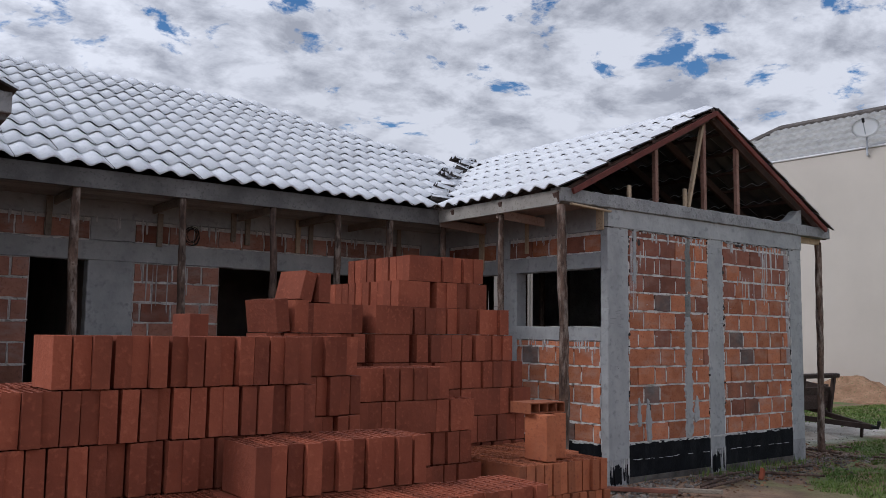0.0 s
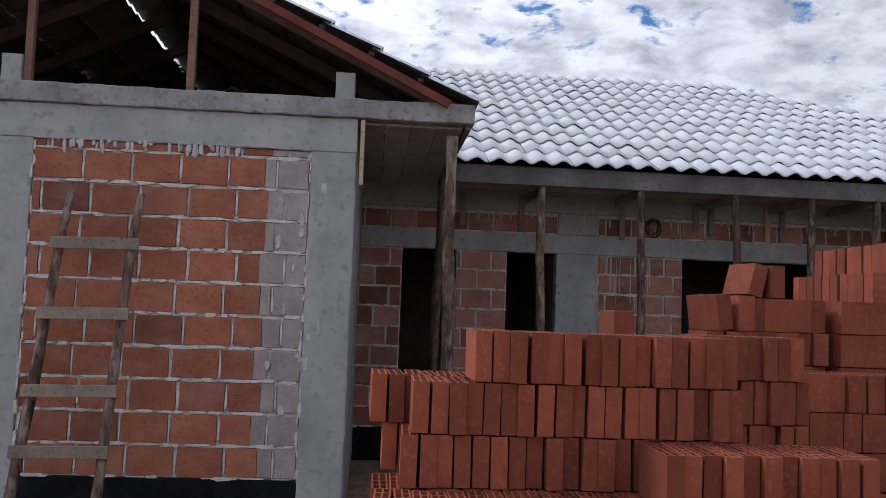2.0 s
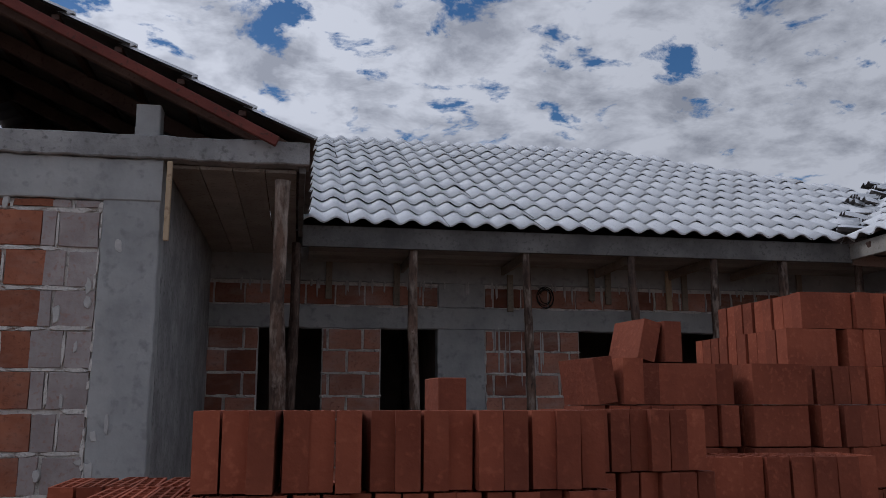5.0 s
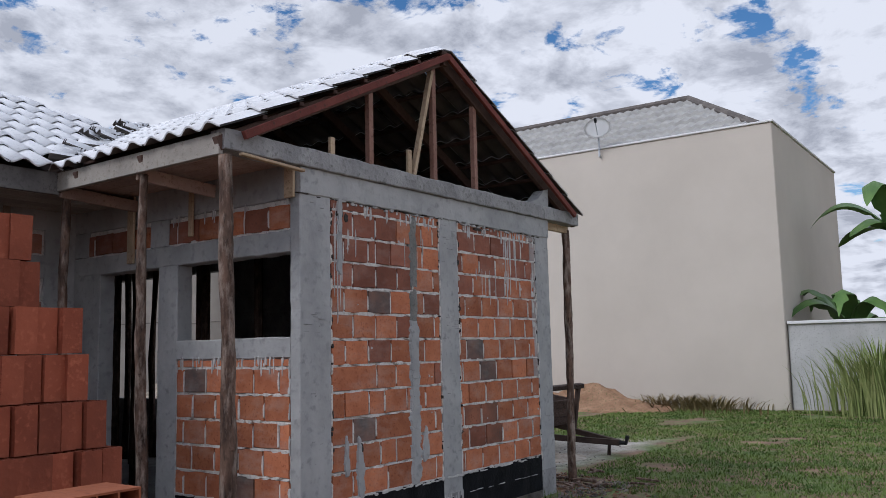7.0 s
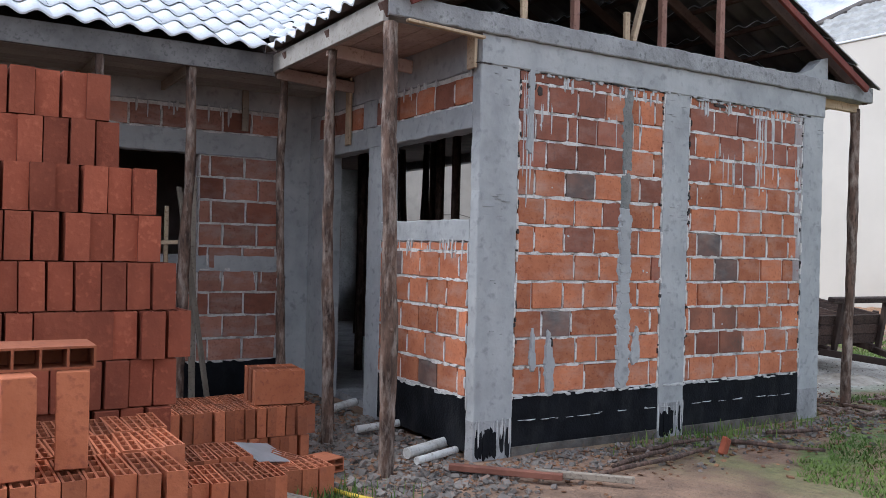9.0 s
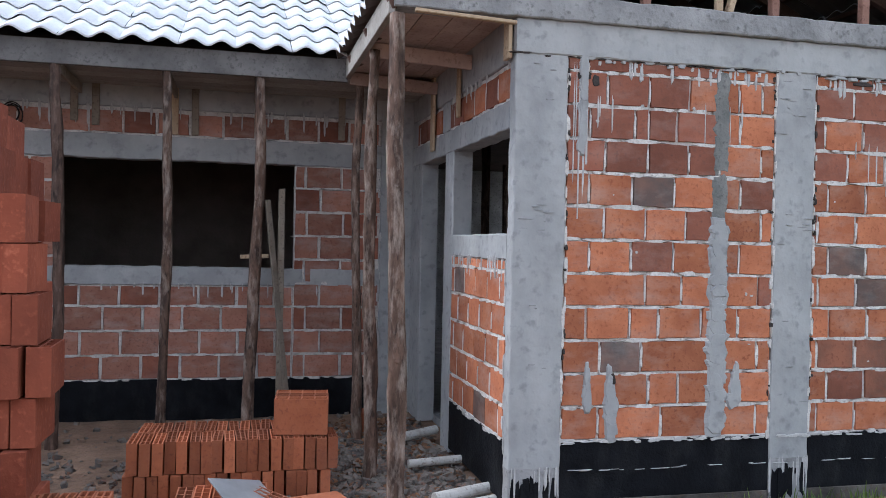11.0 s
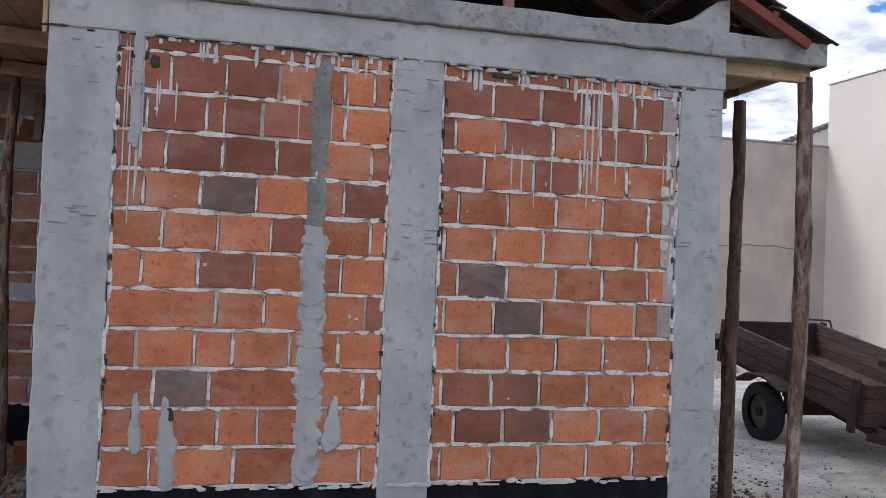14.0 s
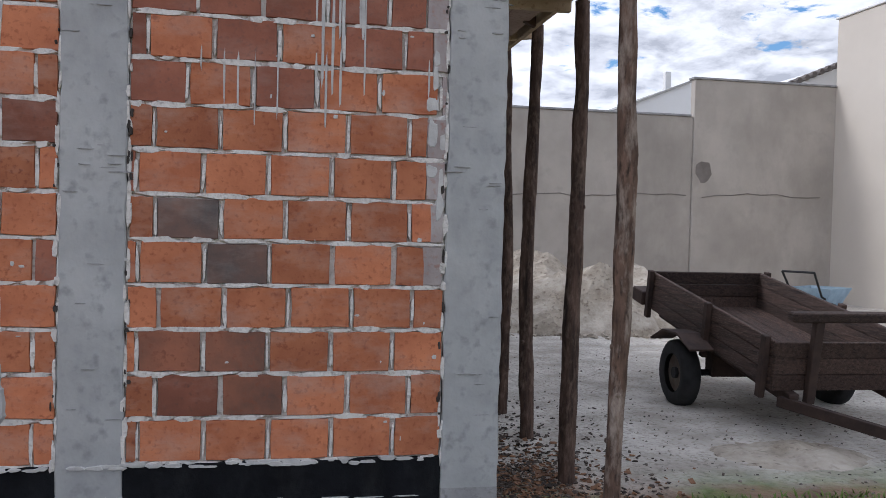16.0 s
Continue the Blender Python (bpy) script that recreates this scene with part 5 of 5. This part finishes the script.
loose_brick(-2.96, -2.02, 0.945, 90, 0, 4, "orange hollow brick standing on the low stack", False)
loose_brick(-2.775, -1.95, 0.945, 90, 0, -8, "orange hollow brick standing on the low stack", False)
lying = loose_brick(0, 0, 0, 0, 0, 0, "hollow brick lying across two upright ones")
lying.data = hollow_mesh("flat_brick", 0.068, 0.3, mat=M_PILE_ORANGE, nx=1)
lying.matrix_world = Matrix(((0, 1, 0, -2.885), (0, 0, -1, -1.92), (-1, 0, 0, 1.123), (0, 0, 0, 1)))
flat = loose_brick(0, 0, 0, 0, 0, 0, "hollow brick lying flat on rubble")
flat.matrix_world = Matrix(((0, 0.96, 0.28, -1.1), (0, 0.28, -0.96, 0.22), (-1, 0, 0, 0.1), (0, 0, 0, 1)))
for x, y, turn in ((-1.15, 0.62, 82), (-1.14, 0.735, 80), (-1.13, 0.85, 83)):
    big = loose_brick(x, y, 0.412, 0, 0, turn, "single hollow brick set on the small stack")
    big.scale = (1.15, 1.15, 1.15)
loose_brick(-0.55, 2.35, 0.07, 90, 0, 12, "hollow brick lying on rubble by the doorway", False)
loose_brick(-1.4, -0.05, 0.06, 14, 0, 60, "hollow brick tilted on the rubble")
loose_brick(-5.32, -2.2, 1.52, 90, 0, 4, "single red hollow brick behind the long stack", False)
loose_brick(-4.54, -1.48, 1.585, 0, -8, 12, "red hollow brick tilted on the stack")
loose_brick(-4.41, -1.48, 1.582, 0, 0, 4, "red hollow brick on the stack")
loose_brick(-4.19, -1.08, 1.785, 0, 14, 8, "red hollow brick leaning on the pile")
loose_brick(-4.05, -1.08, 1.778, 0, 0, 8, "red hollow brick on the pile")
ms = tagged(part("metal_sheet", box(-0.16, 0.16, -0.12, 0.12, 0, 0.006), M_METAL), "scrap of grey sheet metal lying on bricks", "metal sheet")
ms.matrix_world = pose(-1.5, -0.1, 0.27, 18, 12, 30)
lath("loose_plank", (-1.83, -0.66, 0.25), (-1.42, -1.12, 0.2), 0.12, 0.025, M_BOARD, "grey board lying on rubble", group="loose planks")
shard = tagged(part("brick_shard", box(-0.06, 0.06, -0.02, 0.02, 0, 0.13, 0.008), M_PILE), "broken orange brick shard stuck in the grass", "brick shard")
shard.matrix_world = pose(1.75, -0.62, 0.03, 10, 20, 25)

# timber props standing inside the unfinished rooms
rng = random.Random(21)
for i in range(16):
    x, y = rng.uniform(2.4, 3.3), 4.9 + i * 0.27 + rng.uniform(-0.08, 0.08)
    tagged(part("timber_prop", tube([(x, y, 0.1), (x + rng.uniform(-0.05, 0.05), y, 1.5), (x, y + rng.uniform(-0.05, 0.05), 2.87)], [0.055, 0.05, 0.045], 8), M_POLE_D, smooth=True), "dark timber prop holding up the slab", "prop", "timber props")
for i in range(6):
    x, y = 0.6 + rng.uniform(0, 1.4), 1.9 + i * 0.45
    tagged(part("timber_prop", tube([(x, y, 0.1), (x, y, 1.5), (x, y, 2.87)], [0.05, 0.045, 0.045], 8), M_POLE_D, smooth=True), "dark timber prop holding up the slab", "prop", "timber props")


# plants
M_GRASS = material("grass_blades", (0.06, 0.12, 0.022), (0.17, 0.225, 0.055), 1.2, 0.7, 0, 8, coord="World", spec=0.2)
M_LEAF = material("banana_leaf", (0.05, 0.12, 0.03), (0.12, 0.22, 0.05), 1.5, 0.45, 0.2, 20, spec=0.4)
M_STALK = material("tall_grass", (0.14, 0.2, 0.05), (0.4, 0.42, 0.18), 1.0, 0.7, 0, 8, coord="World", spec=0.2)
M_DRY = material("dry_leaves", (0.1, 0.05, 0.03), (0.32, 0.17, 0.09), 14, 0.8, 0, 30, coord="World")


def blade(bm, x, y, z, h, w, a, bend):
    dx, dy = math.cos(a), math.sin(a)
    px, py = -dy * w, dx * w
    v = [bm.verts.new((x - px, y - py, z)), bm.verts.new((x + px, y + py, z)), bm.verts.new((x + dx * bend * 0.4 + px * 0.7, y + dy * bend * 0.4 + py * 0.7, z + h * 0.6)),
         bm.verts.new((x + dx * bend * 0.4 - px * 0.7, y + dy * bend * 0.4 - py * 0.7, z + h * 0.6)), bm.verts.new((x + dx * bend, y + dy * bend, z + h))]
    bm.faces.new((v[0], v[1], v[2], v[3]))
    bm.faces.new((v[3], v[2], v[4]))


def grass_field():
    bm = bmesh.new()
    rng = random.Random(8)
    n = 0
    while n < 110000:
        x, y = 1.0 + 15 * rng.random() ** 1.5, rng.uniform(-6.5, 4.0)
        if x < 1.5 + 0.9 * noise.noise(Vector((y * 0.9, 7, 0))) + 0.3 * noise.noise(Vector((y * 4, 3, 0))) or y < -5.4 + 0.9 * noise.noise(Vector((x * 0.8, 1, 0))):
            continue
        if x > 15.4 or (y > -0.25 and x < 4.8) or (y > 0.5 and x < 8.5 + 2 * noise.noise(Vector((y, 0, 0)))):
            continue
        d = noise.noise(Vector((x * 0.45, y * 0.8, 2))) + 0.5 * noise.noise(Vector((x * 1.7, y * 1.7, 5))) + min(0.45, (x - 0.9) * 0.24 + 0.12 * (y < -1.2) - 0.2 * (y + 1.0) * (y > -1.0) * (x < 4.5))
        n += 1
        if d < 0.02 + 0.3 * noise.noise(Vector((x * 4, y * 4, 9))):
            continue
        big = 1 + 0.07 * x
        blade(bm, x, y, ground_height(x, y) - 0.005, rng.uniform(0.015, 0.05), rng.uniform(0.003, 0.006) * big, rng.uniform(0, 6.28), rng.uniform(0.02, 0.06))
    for k in range(260):
        x, y = rng.gauss(2.3, 0.6), -0.2 + rng.gauss(0, 0.08)
        blade(bm, x, y, 0.03, rng.uniform(0.04, 0.12), 0.005, rng.uniform(0, 6.28), rng.uniform(0.01, 0.06))
    for k in range(260):
        x, y = rng.gauss(-1.25, 0.2), -0.45 + rng.gauss(0, 0.1)
        blade(bm, x, y, 0.03, rng.uniform(0.04, 0.12), 0.004, rng.uniform(0, 6.28), rng.uniform(0.01, 0.06))
    return bm


tagged(part("grass", grass_field(), M_GRASS), "short patchy green grass on bare earth", "grass", kind="stuff")


M_FROND = material("dry_fronds", (0.1, 0.075, 0.035), (0.3, 0.24, 0.12), 2.0, 0.8, 0, 10, coord="World", spec=0.2)


def tall_grass(x, y, n, h, seed, label, mat=None, droop=0.4):
    rng = random.Random(seed)
    bm = bmesh.new()
    for k in range(n):
        a, r = rng.uniform(0, 6.28), abs(rng.gauss(0, 0.55))
        bx, by = r * math.cos(a), 1.3 * r * math.sin(a)
        hh = h * rng.uniform(0.5, 1.0) * (1 - 0.25 * r)
        lean = rng.uniform(0.25 * droop, 1.25 * droop) * hh
        la = a + rng.gauss(0, 0.7)
        pts = [Vector((bx + math.cos(la) * lean * s ** 2, by + math.sin(la) * lean * s ** 2, hh * (s - 0.18 * s ** 3))) for s in (0, 0.3, 0.6, 0.85, 1.0)]
        side = Vector((-math.sin(la), math.cos(la), 0))
        ws = [0.012, 0.016, 0.014, 0.009, 0.002]
        prev = None
        for p, w in zip(pts, ws):
            cur = (bm.verts.new(p - side * w), bm.verts.new(p + side * w))
            if prev:
                bm.faces.new((prev[0], prev[1], cur[1], cur[0]))
            prev = cur
    ob = part("tall_grass", bm, mat or M_STALK)
    ob.location = (x, y, 0.02)
    return tagged(ob, label, "grass clump")


tall_grass(14.7, -1.4, 620, 2.0, 31, "dense clump of tall green wild grass by the wall")
tall_grass(15.1, -3.4, 520, 1.9, 32, "dense clump of tall green wild grass by the wall")
for k, (px, py) in enumerate(((15.0, 3.3), (15.1, 2.7), (14.9, 2.1))):
    tall_grass(px, py, 150, 0.5, 33 + k, "heap of dry palm fronds and weeds", M_FROND, 1.3)


def banana(x, y, h, seed):
    rng = random.Random(seed)
    root = thing("banana_plant", "green banana plant with broad torn leaves behind the wall", "banana plant", "banana plants", (x, y, 0.0))
    part("stem", tube([(0, 0, 0), (0.05, 0, h * 0.5), (0.02, 0.02, h)], [0.16, 0.13, 0.08], 10), M_STALK, root, smooth=True)
    for k in range(9):
        a = k * 2.4 + rng.uniform(-0.3, 0.3)
        l, rise = rng.uniform(1.4, 2.0), rng.uniform(0.3, 1.2)
        bm = bmesh.new()
        d, s = Vector((math.cos(a), math.sin(a), 0)), Vector((-math.sin(a), math.cos(a), 0))
        n = 14
        prev = None
        for i in range(n + 1):
            t = i / n
            c = d * (l * t) + Vector((0, 0, rise * math.sin(t * 2.4) - 0.5 * t * t))
            w = 0.26 * math.sin(math.pi * min(1, t * 0.9 + 0.1)) ** 0.7 * (1 if rng.random() > 0.2 else 0.55)
            cur = (bm.verts.new(c - s * w - Vector((0, 0, w * 0.5))), bm.verts.new(c), bm.verts.new(c + s * w - Vector((0, 0, w * 0.5))))
            if prev:
                bm.faces.new((prev[0], prev[1], cur[1], cur[0]))
                bm.faces.new((prev[1], prev[2], cur[2], cur[1]))
            prev = cur
        lf = part("leaf", bm, M_LEAF, root, smooth=True)
        lf.location = (0, 0, h - 0.1)


banana(18.2, -1.3, 4.3, 1)
banana(18.8, -2.6, 3.4, 2)
banana(17.6, -0.4, 1.9, 3)


# rubble, gravel and fallen leaves
def rubble(name, n, where, size, mat, label, seed, flat=0.6):
    rng = random.Random(seed)
    verts, faces = [], []
    cube = [(-1, -1, -1), (1, -1, -1), (1, 1, -1), (-1, 1, -1), (-1, -1, 1), (1, -1, 1), (1, 1, 1), (-1, 1, 1)]
    quads = [(0, 3, 2, 1), (4, 5, 6, 7), (0, 1, 5, 4), (1, 2, 6, 5), (2, 3, 7, 6), (3, 0, 4, 7)]
    for k in range(n):
        x, y = where(rng)
        s = size * rng.uniform(0.35, 1.0) ** 1.5
        m = pose(x, y, ground_height(x, y) + s * 0.25, rng.uniform(-30, 30), rng.uniform(-30, 30), rng.uniform(0, 360))
        b = len(verts)
        sx, sy, sz = rng.uniform(0.5, 1), rng.uniform(0.4, 1), rng.uniform(0.25, flat)
        for c in cube:
            verts.append(m @ Vector((c[0] * s * sx * rng.uniform(0.6, 1), c[1] * s * sy * rng.uniform(0.6, 1), c[2] * s * sz * rng.uniform(0.6, 1))))
        faces += [tuple(b + i for i in q) for q in quads]
    me = bpy.data.meshes.new(name)
    me.from_pydata(verts, [], faces)
    me.materials.append(mat)
    return tagged(new(name, me), label, "rubble", kind="stuff")


M_STONE = material("rubble_stone", (0.075, 0.066, 0.06), (0.27, 0.24, 0.21), 7, 0.95, 0.4, 30, (0.24, 0.12, 0.075), coord="World")
rubble("rubble", 3600, lambda r: (-0.02 - abs(r.gauss(0.3, 1.15)), r.gauss(0.9, 0.95)), 0.045, M_STONE, "grey broken rubble and gravel beside the doorway", 1)
rubble("rubble", 1700, lambda r: (r.uniform(-0.9, 4.6), -0.1 - abs(r.gauss(0, 0.26))), 0.033, M_STONE, "small rubble and debris along the wall foot", 2)
rubble("rubble", 700, lambda r: (3.75 + abs(r.gauss(0.6, 1.6)), r.gauss(2.0, 2.4)), 0.016, M_STONE, "scattered small stones on pale sand", 3)
rubble("fallen_leaves", 1300, lambda r: (3.76 + abs(r.gauss(0.25, 0.38)), r.gauss(0.75, 0.5)), 0.03, M_DRY, "dry brown fallen leaves on the sand", 4, 0.12)
M_LITTER = material("wet_leaf_litter", (0.03, 0.024, 0.02), (0.1, 0.075, 0.06), 10, 0.9, 0.3, 40, (0.2, 0.17, 0.14), coord="World")
rubble("leaf_litter", 2200, lambda r: (3.74 + abs(r.gauss(0.2, 0.42)), 0.3 + abs(r.gauss(0.3, 1.3))), 0.026, M_LITTER, "dark wet leaf litter along the wall foot", 6, 0.15)
rubble("debris", 700, lambda r: (5.6 + r.gauss(0, 1.3), r.gauss(1.2, 1.5)), 0.011, M_LITTER, "dark specks of debris on pale sand", 8, 0.4)
rubble("sand_clods", 260, lambda r: (7.2 + r.gauss(0, 0.9), 7.75 + r.gauss(0, 0.25)), 0.06, M_SAND, "lumps of sand and rubble at the heap", 9)
rubble("fallen_leaves", 900, lambda r: (r.uniform(-0.6, 4.4), -0.08 - abs(r.gauss(0, 0.4))), 0.03, M_DRY, "dry brown leaves and chips along the wall foot", 15, 0.12)
rubble("fallen_leaves", 1400, lambda r: (-0.03 - abs(r.gauss(0.1, 0.6)), r.uniform(-0.2, 2.7)), 0.04, M_DRY, "dry brown fallen leaves on rubble", 5, 0.12)


# mortar runs, smears and lime splashes on the walls
def smears(wall, name, items, mat, depth, seed, label=""):
    rng = random.Random(seed)
    bm = bmesh.new()
    for u, z, w, h in items:
        blob(bm, u, z, w, h, depth * rng.uniform(0.6, 1.3), rng)
    bmesh.ops.recalc_face_normals(bm, faces=bm.faces[:])
    return part(name, bm, mat, wall.ob, label)


def column_edge(u, z0, z1, rng, side):
    out = []
    z = z0
    while z < z1:
        h = rng.uniform(0.04, 0.16)
        out.append((u + side * rng.uniform(-0.004, 0.014), z, rng.uniform(0.01, 0.032), h))
        z += h * rng.uniform(0.6, 1.9)
    return out


def runs(u0, u1, z, n, rng, lmin, lmax, w=0.012):
    out = []
    for k in range(n):
        l = rng.uniform(lmin, lmax)
        out.append((rng.uniform(u0, u1), z - l / 2 + 0.02, w * rng.uniform(0.6, 1.6), l))
    return out


rs = random.Random(90)
for wl, edges in ((gable, ((0.32, 1), (1.72, -1), (2.0, 1), (3.43, -1))), (left, ((gu(-8.82), 1), (gu(-6.9), -1)))):
    items = []
    for u, sd in edges:
        items += column_edge(u, Z_BAND, Z_BEAM, rs, sd)
    smears(wl, "mortar_edge", items, M_MORTAR, 0.012, 91)
# trowel marks, and pits and crevices whose shade is painted as raised dark blobs
M_CREVICE_SHADE = material("crevice_shade", (0.035, 0.03, 0.027), (0.07, 0.06, 0.055), 20, 0.95, 0.3, 60, coord="World")
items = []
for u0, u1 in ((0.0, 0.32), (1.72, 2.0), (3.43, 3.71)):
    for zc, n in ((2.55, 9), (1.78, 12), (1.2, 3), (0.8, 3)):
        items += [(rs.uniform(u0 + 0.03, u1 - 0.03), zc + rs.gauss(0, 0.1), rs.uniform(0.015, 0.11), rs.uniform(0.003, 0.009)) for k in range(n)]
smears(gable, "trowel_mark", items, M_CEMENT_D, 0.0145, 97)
items = [(u + rs.uniform(-0.008, 0.012) * sd, rs.uniform(0.5, 2.7), rs.uniform(0.006, 0.02), rs.uniform(0.012, 0.05)) for u, sd in ((0.33, 1), (1.71, -1), (2.01, 1), (3.42, -1)) for k in range(16)]
items += [(rs.uniform(0.0, 3.7), 2.73 + rs.uniform(-0.012, 0.004), rs.uniform(0.02, 0.1), rs.uniform(0.005, 0.012)) for k in range(40)]
items += [(0.645, 0.82, 0.05, 0.07), (0.43, 2.62, 0.1, 0.05), (0.5, 2.6, 0.05, 0.07), (2.35, 2.69, 0.16, 0.025)]
smears(gable, "crevice", items, M_CREVICE_SHADE, 0.0155, 98)
# filled chases
items = []
for u, z0, z1, w in ((1.335, 0.47, 1.75, 0.15), (0.64, 0.46, 0.72, 0.1), (0.63, 0.66, 0.84, 0.05), (1.47, 0.66, 0.76, 0.11), (1.47, 0.74, 0.86, 0.05), (0.48, 0.66, 0.76, 0.07), (0.48, 0.74, 0.84, 0.04), (0.42, 2.2, 2.7, 0.06)):
    z = z0
    while z < z1:
        h = rs.uniform(0.02, 0.05)
        items.append((u + rs.uniform(-0.008, 0.008), z + h / 2, w * rs.uniform(0.75, 1.1), h * rs.uniform(2.4, 4.0)))
        z += h * 0.6
smears(gable, "mortar_chase", items, M_CEMENT, 0.016, 92, "mortar-filled chase in the brickwork")
items = []
z = 1.7
while z < 2.68:
    items.append((1.34 + rs.uniform(-0.006, 0.006), z, 0.12 * rs.uniform(0.9, 1.1), 0.16))
    z += 0.05
smears(gable, "mortar_chase", items, M_CHASE, 0.008, 100, "dark mortar-filled chase in the brickwork")
items = runs(0.34, 0.46, 2.68, 7, rs, 0.3, 0.9) + runs(0.5, 1.7, 2.7, 22, rs, 0.03, 0.12, 0.02) + runs(2.05, 3.4, 2.7, 24, rs, 0.03, 0.14, 0.02) + runs(2.72, 3.05, 2.7, 12, rs, 0.25, 0.62) + runs(0.4, 1.6, 2.5, 7, rs, 0.1, 0.35, 0.009) + runs(2.1, 3.4, 2.3, 10, rs, 0.1, 0.4, 0.009)
items += [(3.38 + rs.uniform(-0.05, 0.05), rs.uniform(1.4, 2.6), rs.uniform(0.03, 0.08), rs.uniform(0.03, 0.16)) for k in range(10)]
items += [(rs.uniform(0.4, 3.4), rs.uniform(0.5, 2.6), rs.uniform(0.008, 0.03), rs.uniform(0.006, 0.03)) for k in range(34)]
smears(gable, "lime_run", items, M_LIME, 0.009, 93, "pale lime and mortar runs")
# splashes on the bitumen band and pillar feet
items = [(rs.uniform(0.33, 3.4), 0.275 + rs.uniform(-0.006, 0.006), rs.uniform(0.03, 0.16), rs.uniform(0.002, 0.005)) for k in range(30)]
items += [(rs.uniform(0.33, 3.4), Z_BAND + rs.uniform(-0.018, 0.006), rs.uniform(0.03, 0.12), rs.uniform(0.008, 0.024)) for k in range(80)]
for a, b in ((0.0, 0.32), (1.72, 2.0)):
    items += runs(a, b, 0.29, 16, rs, 0.08, 0.24, 0.012)
sp = smears(gable, "lime_splash", items, M_LIME, 0.0155, 94, "white splashes on the black band")
for a, b in ((0.0, 0.318), (1.722, 1.998)):
    stain = [(a + 0.03 + (b - a - 0.06) * k / 9 + rs.uniform(-0.006, 0.006), 0.14 + rs.uniform(-0.015, 0.02), 0.05, 0.22 * rs.uniform(0.85, 1.1)) for k in range(10)]
    smears(gable, "foot_stain", stain, M_BITUMEN, 0.0165, 99, "black bitumen smeared on the pillar foot")
items = runs(su(1.4), su(0.12), 1.52, 26, rs, 0.04, 0.16, 0.014) + column_edge(su(1.42), Z_BAND, 1.5, rs, 1) + column_edge(su(0.09), Z_BAND, 1.5, rs, -1) + runs(su(1.5), su(0.1), 2.7, 14, rs, 0.04, 0.14, 0.02)
items += [(rs.uniform(su(1.4), su(0.1)), Z_BAND + rs.uniform(-0.02, 0.008), rs.uniform(0.05, 0.14), 0.025) for k in range(16)]
smears(side, "lime_run", items, M_LIME, 0.01, 95)
items = runs(lu(-4.9), lu(-0.4), 2.72, 46, rs, 0.05, 0.2, 0.018) + runs(lu(-3.0), lu(-0.4), 1.2, 34, rs, 0.03, 0.14, 0.016) + runs(lu(-4.0), lu(-3.4), 2.28, 12, rs, 0.1, 0.6, 0.014) + runs(lu(-6.4), lu(-4.6), 2.72, 16, rs, 0.05, 0.2, 0.018)
for u in (lu(-4.0), lu(-0.3)):
    items += column_edge(u, 0.5, 2.25, rs, 1 if u < 8 else -1)
smears(long_wall, "lime_run", items, M_LIME, 0.01, 96)
items = runs(gu(-8.7), gu(-7.2), Z_BEAM, 40, rs, 0.03, 0.12, 0.025) + [(gu(-7.1) + rs.uniform(-0.05, 0.4), rs.uniform(0.5, 2.6), rs.uniform(0.02, 0.06), rs.uniform(0.03, 0.12)) for k in range(14)]
smears(left, "lime_run", items, M_LIME, 0.016, 97)
# ragged lower edge of the ring beam
items = []
for k in range(70):
    items.append((rs.uniform(0.3, 3.45), Z_BEAM + rs.uniform(-0.025, 0.02), rs.uniform(0.02, 0.1), rs.uniform(0.008, 0.03)))
smears(gable, "mortar_edge", items, M_CEMENT, 0.018, 98)

# the bricks of the walls, laid one by one
BRICK_MESH = {}


def brick_mesh(length, h, mat, variant):
    """A brick face with worn, uneven edges, slightly proud of the joint."""
    key = (round(length, 2), round(h, 2), mat.name, variant)
    if key not in BRICK_MESH:
        L, H = key[0], key[1]
        rim = [(L * f, 0) for f in (0, 0.25, 0.5, 0.75)] + [(L, H * f) for f in (0, 0.5)] + [(L * f, H) for f in (1, 0.75, 0.5, 0.25)] + [(0, H * f) for f in (1, 0.5)]
        bm = bmesh.new()
        back, edge, face = [], [], []
        for x, z in rim:
            x, z = x + RNG.uniform(-0.004, 0.004), z + RNG.uniform(-0.0035, 0.0035)
            back.append(bm.verts.new((x, 0.02, z)))
            edge.append(bm.verts.new((x, -0.001, z)))
            face.append(bm.verts.new((x + (L / 2 - x) * 0.02, -0.004, z + (H / 2 - z) * 0.03)))
        n = len(rim)
        for k in range(n):
            bm.faces.new((back[k], back[(k + 1) % n], edge[(k + 1) % n], edge[k]))
            bm.faces.new((edge[k], edge[(k + 1) % n], face[(k + 1) % n], face[k]))
        bm.faces.new(face)
        bmesh.ops.recalc_face_normals(bm, faces=bm.faces[:])
        me = mesh_of("brick", bm)
        me.materials.append(mat)
        BRICK_MESH[key] = me
    return BRICK_MESH[key]


for wall, u, z, length, h, mat in BRICKS:
    ob = new("brick", brick_mesh(length, h, mat, RNG.randrange(4)))
    ob.parent = wall
    ob.location = (u, -RNG.uniform(0.0, 0.003), z + RNG.uniform(-0.003, 0.003))
    ob.rotation_euler = (0, RNG.uniform(-0.006, 0.006), 0)
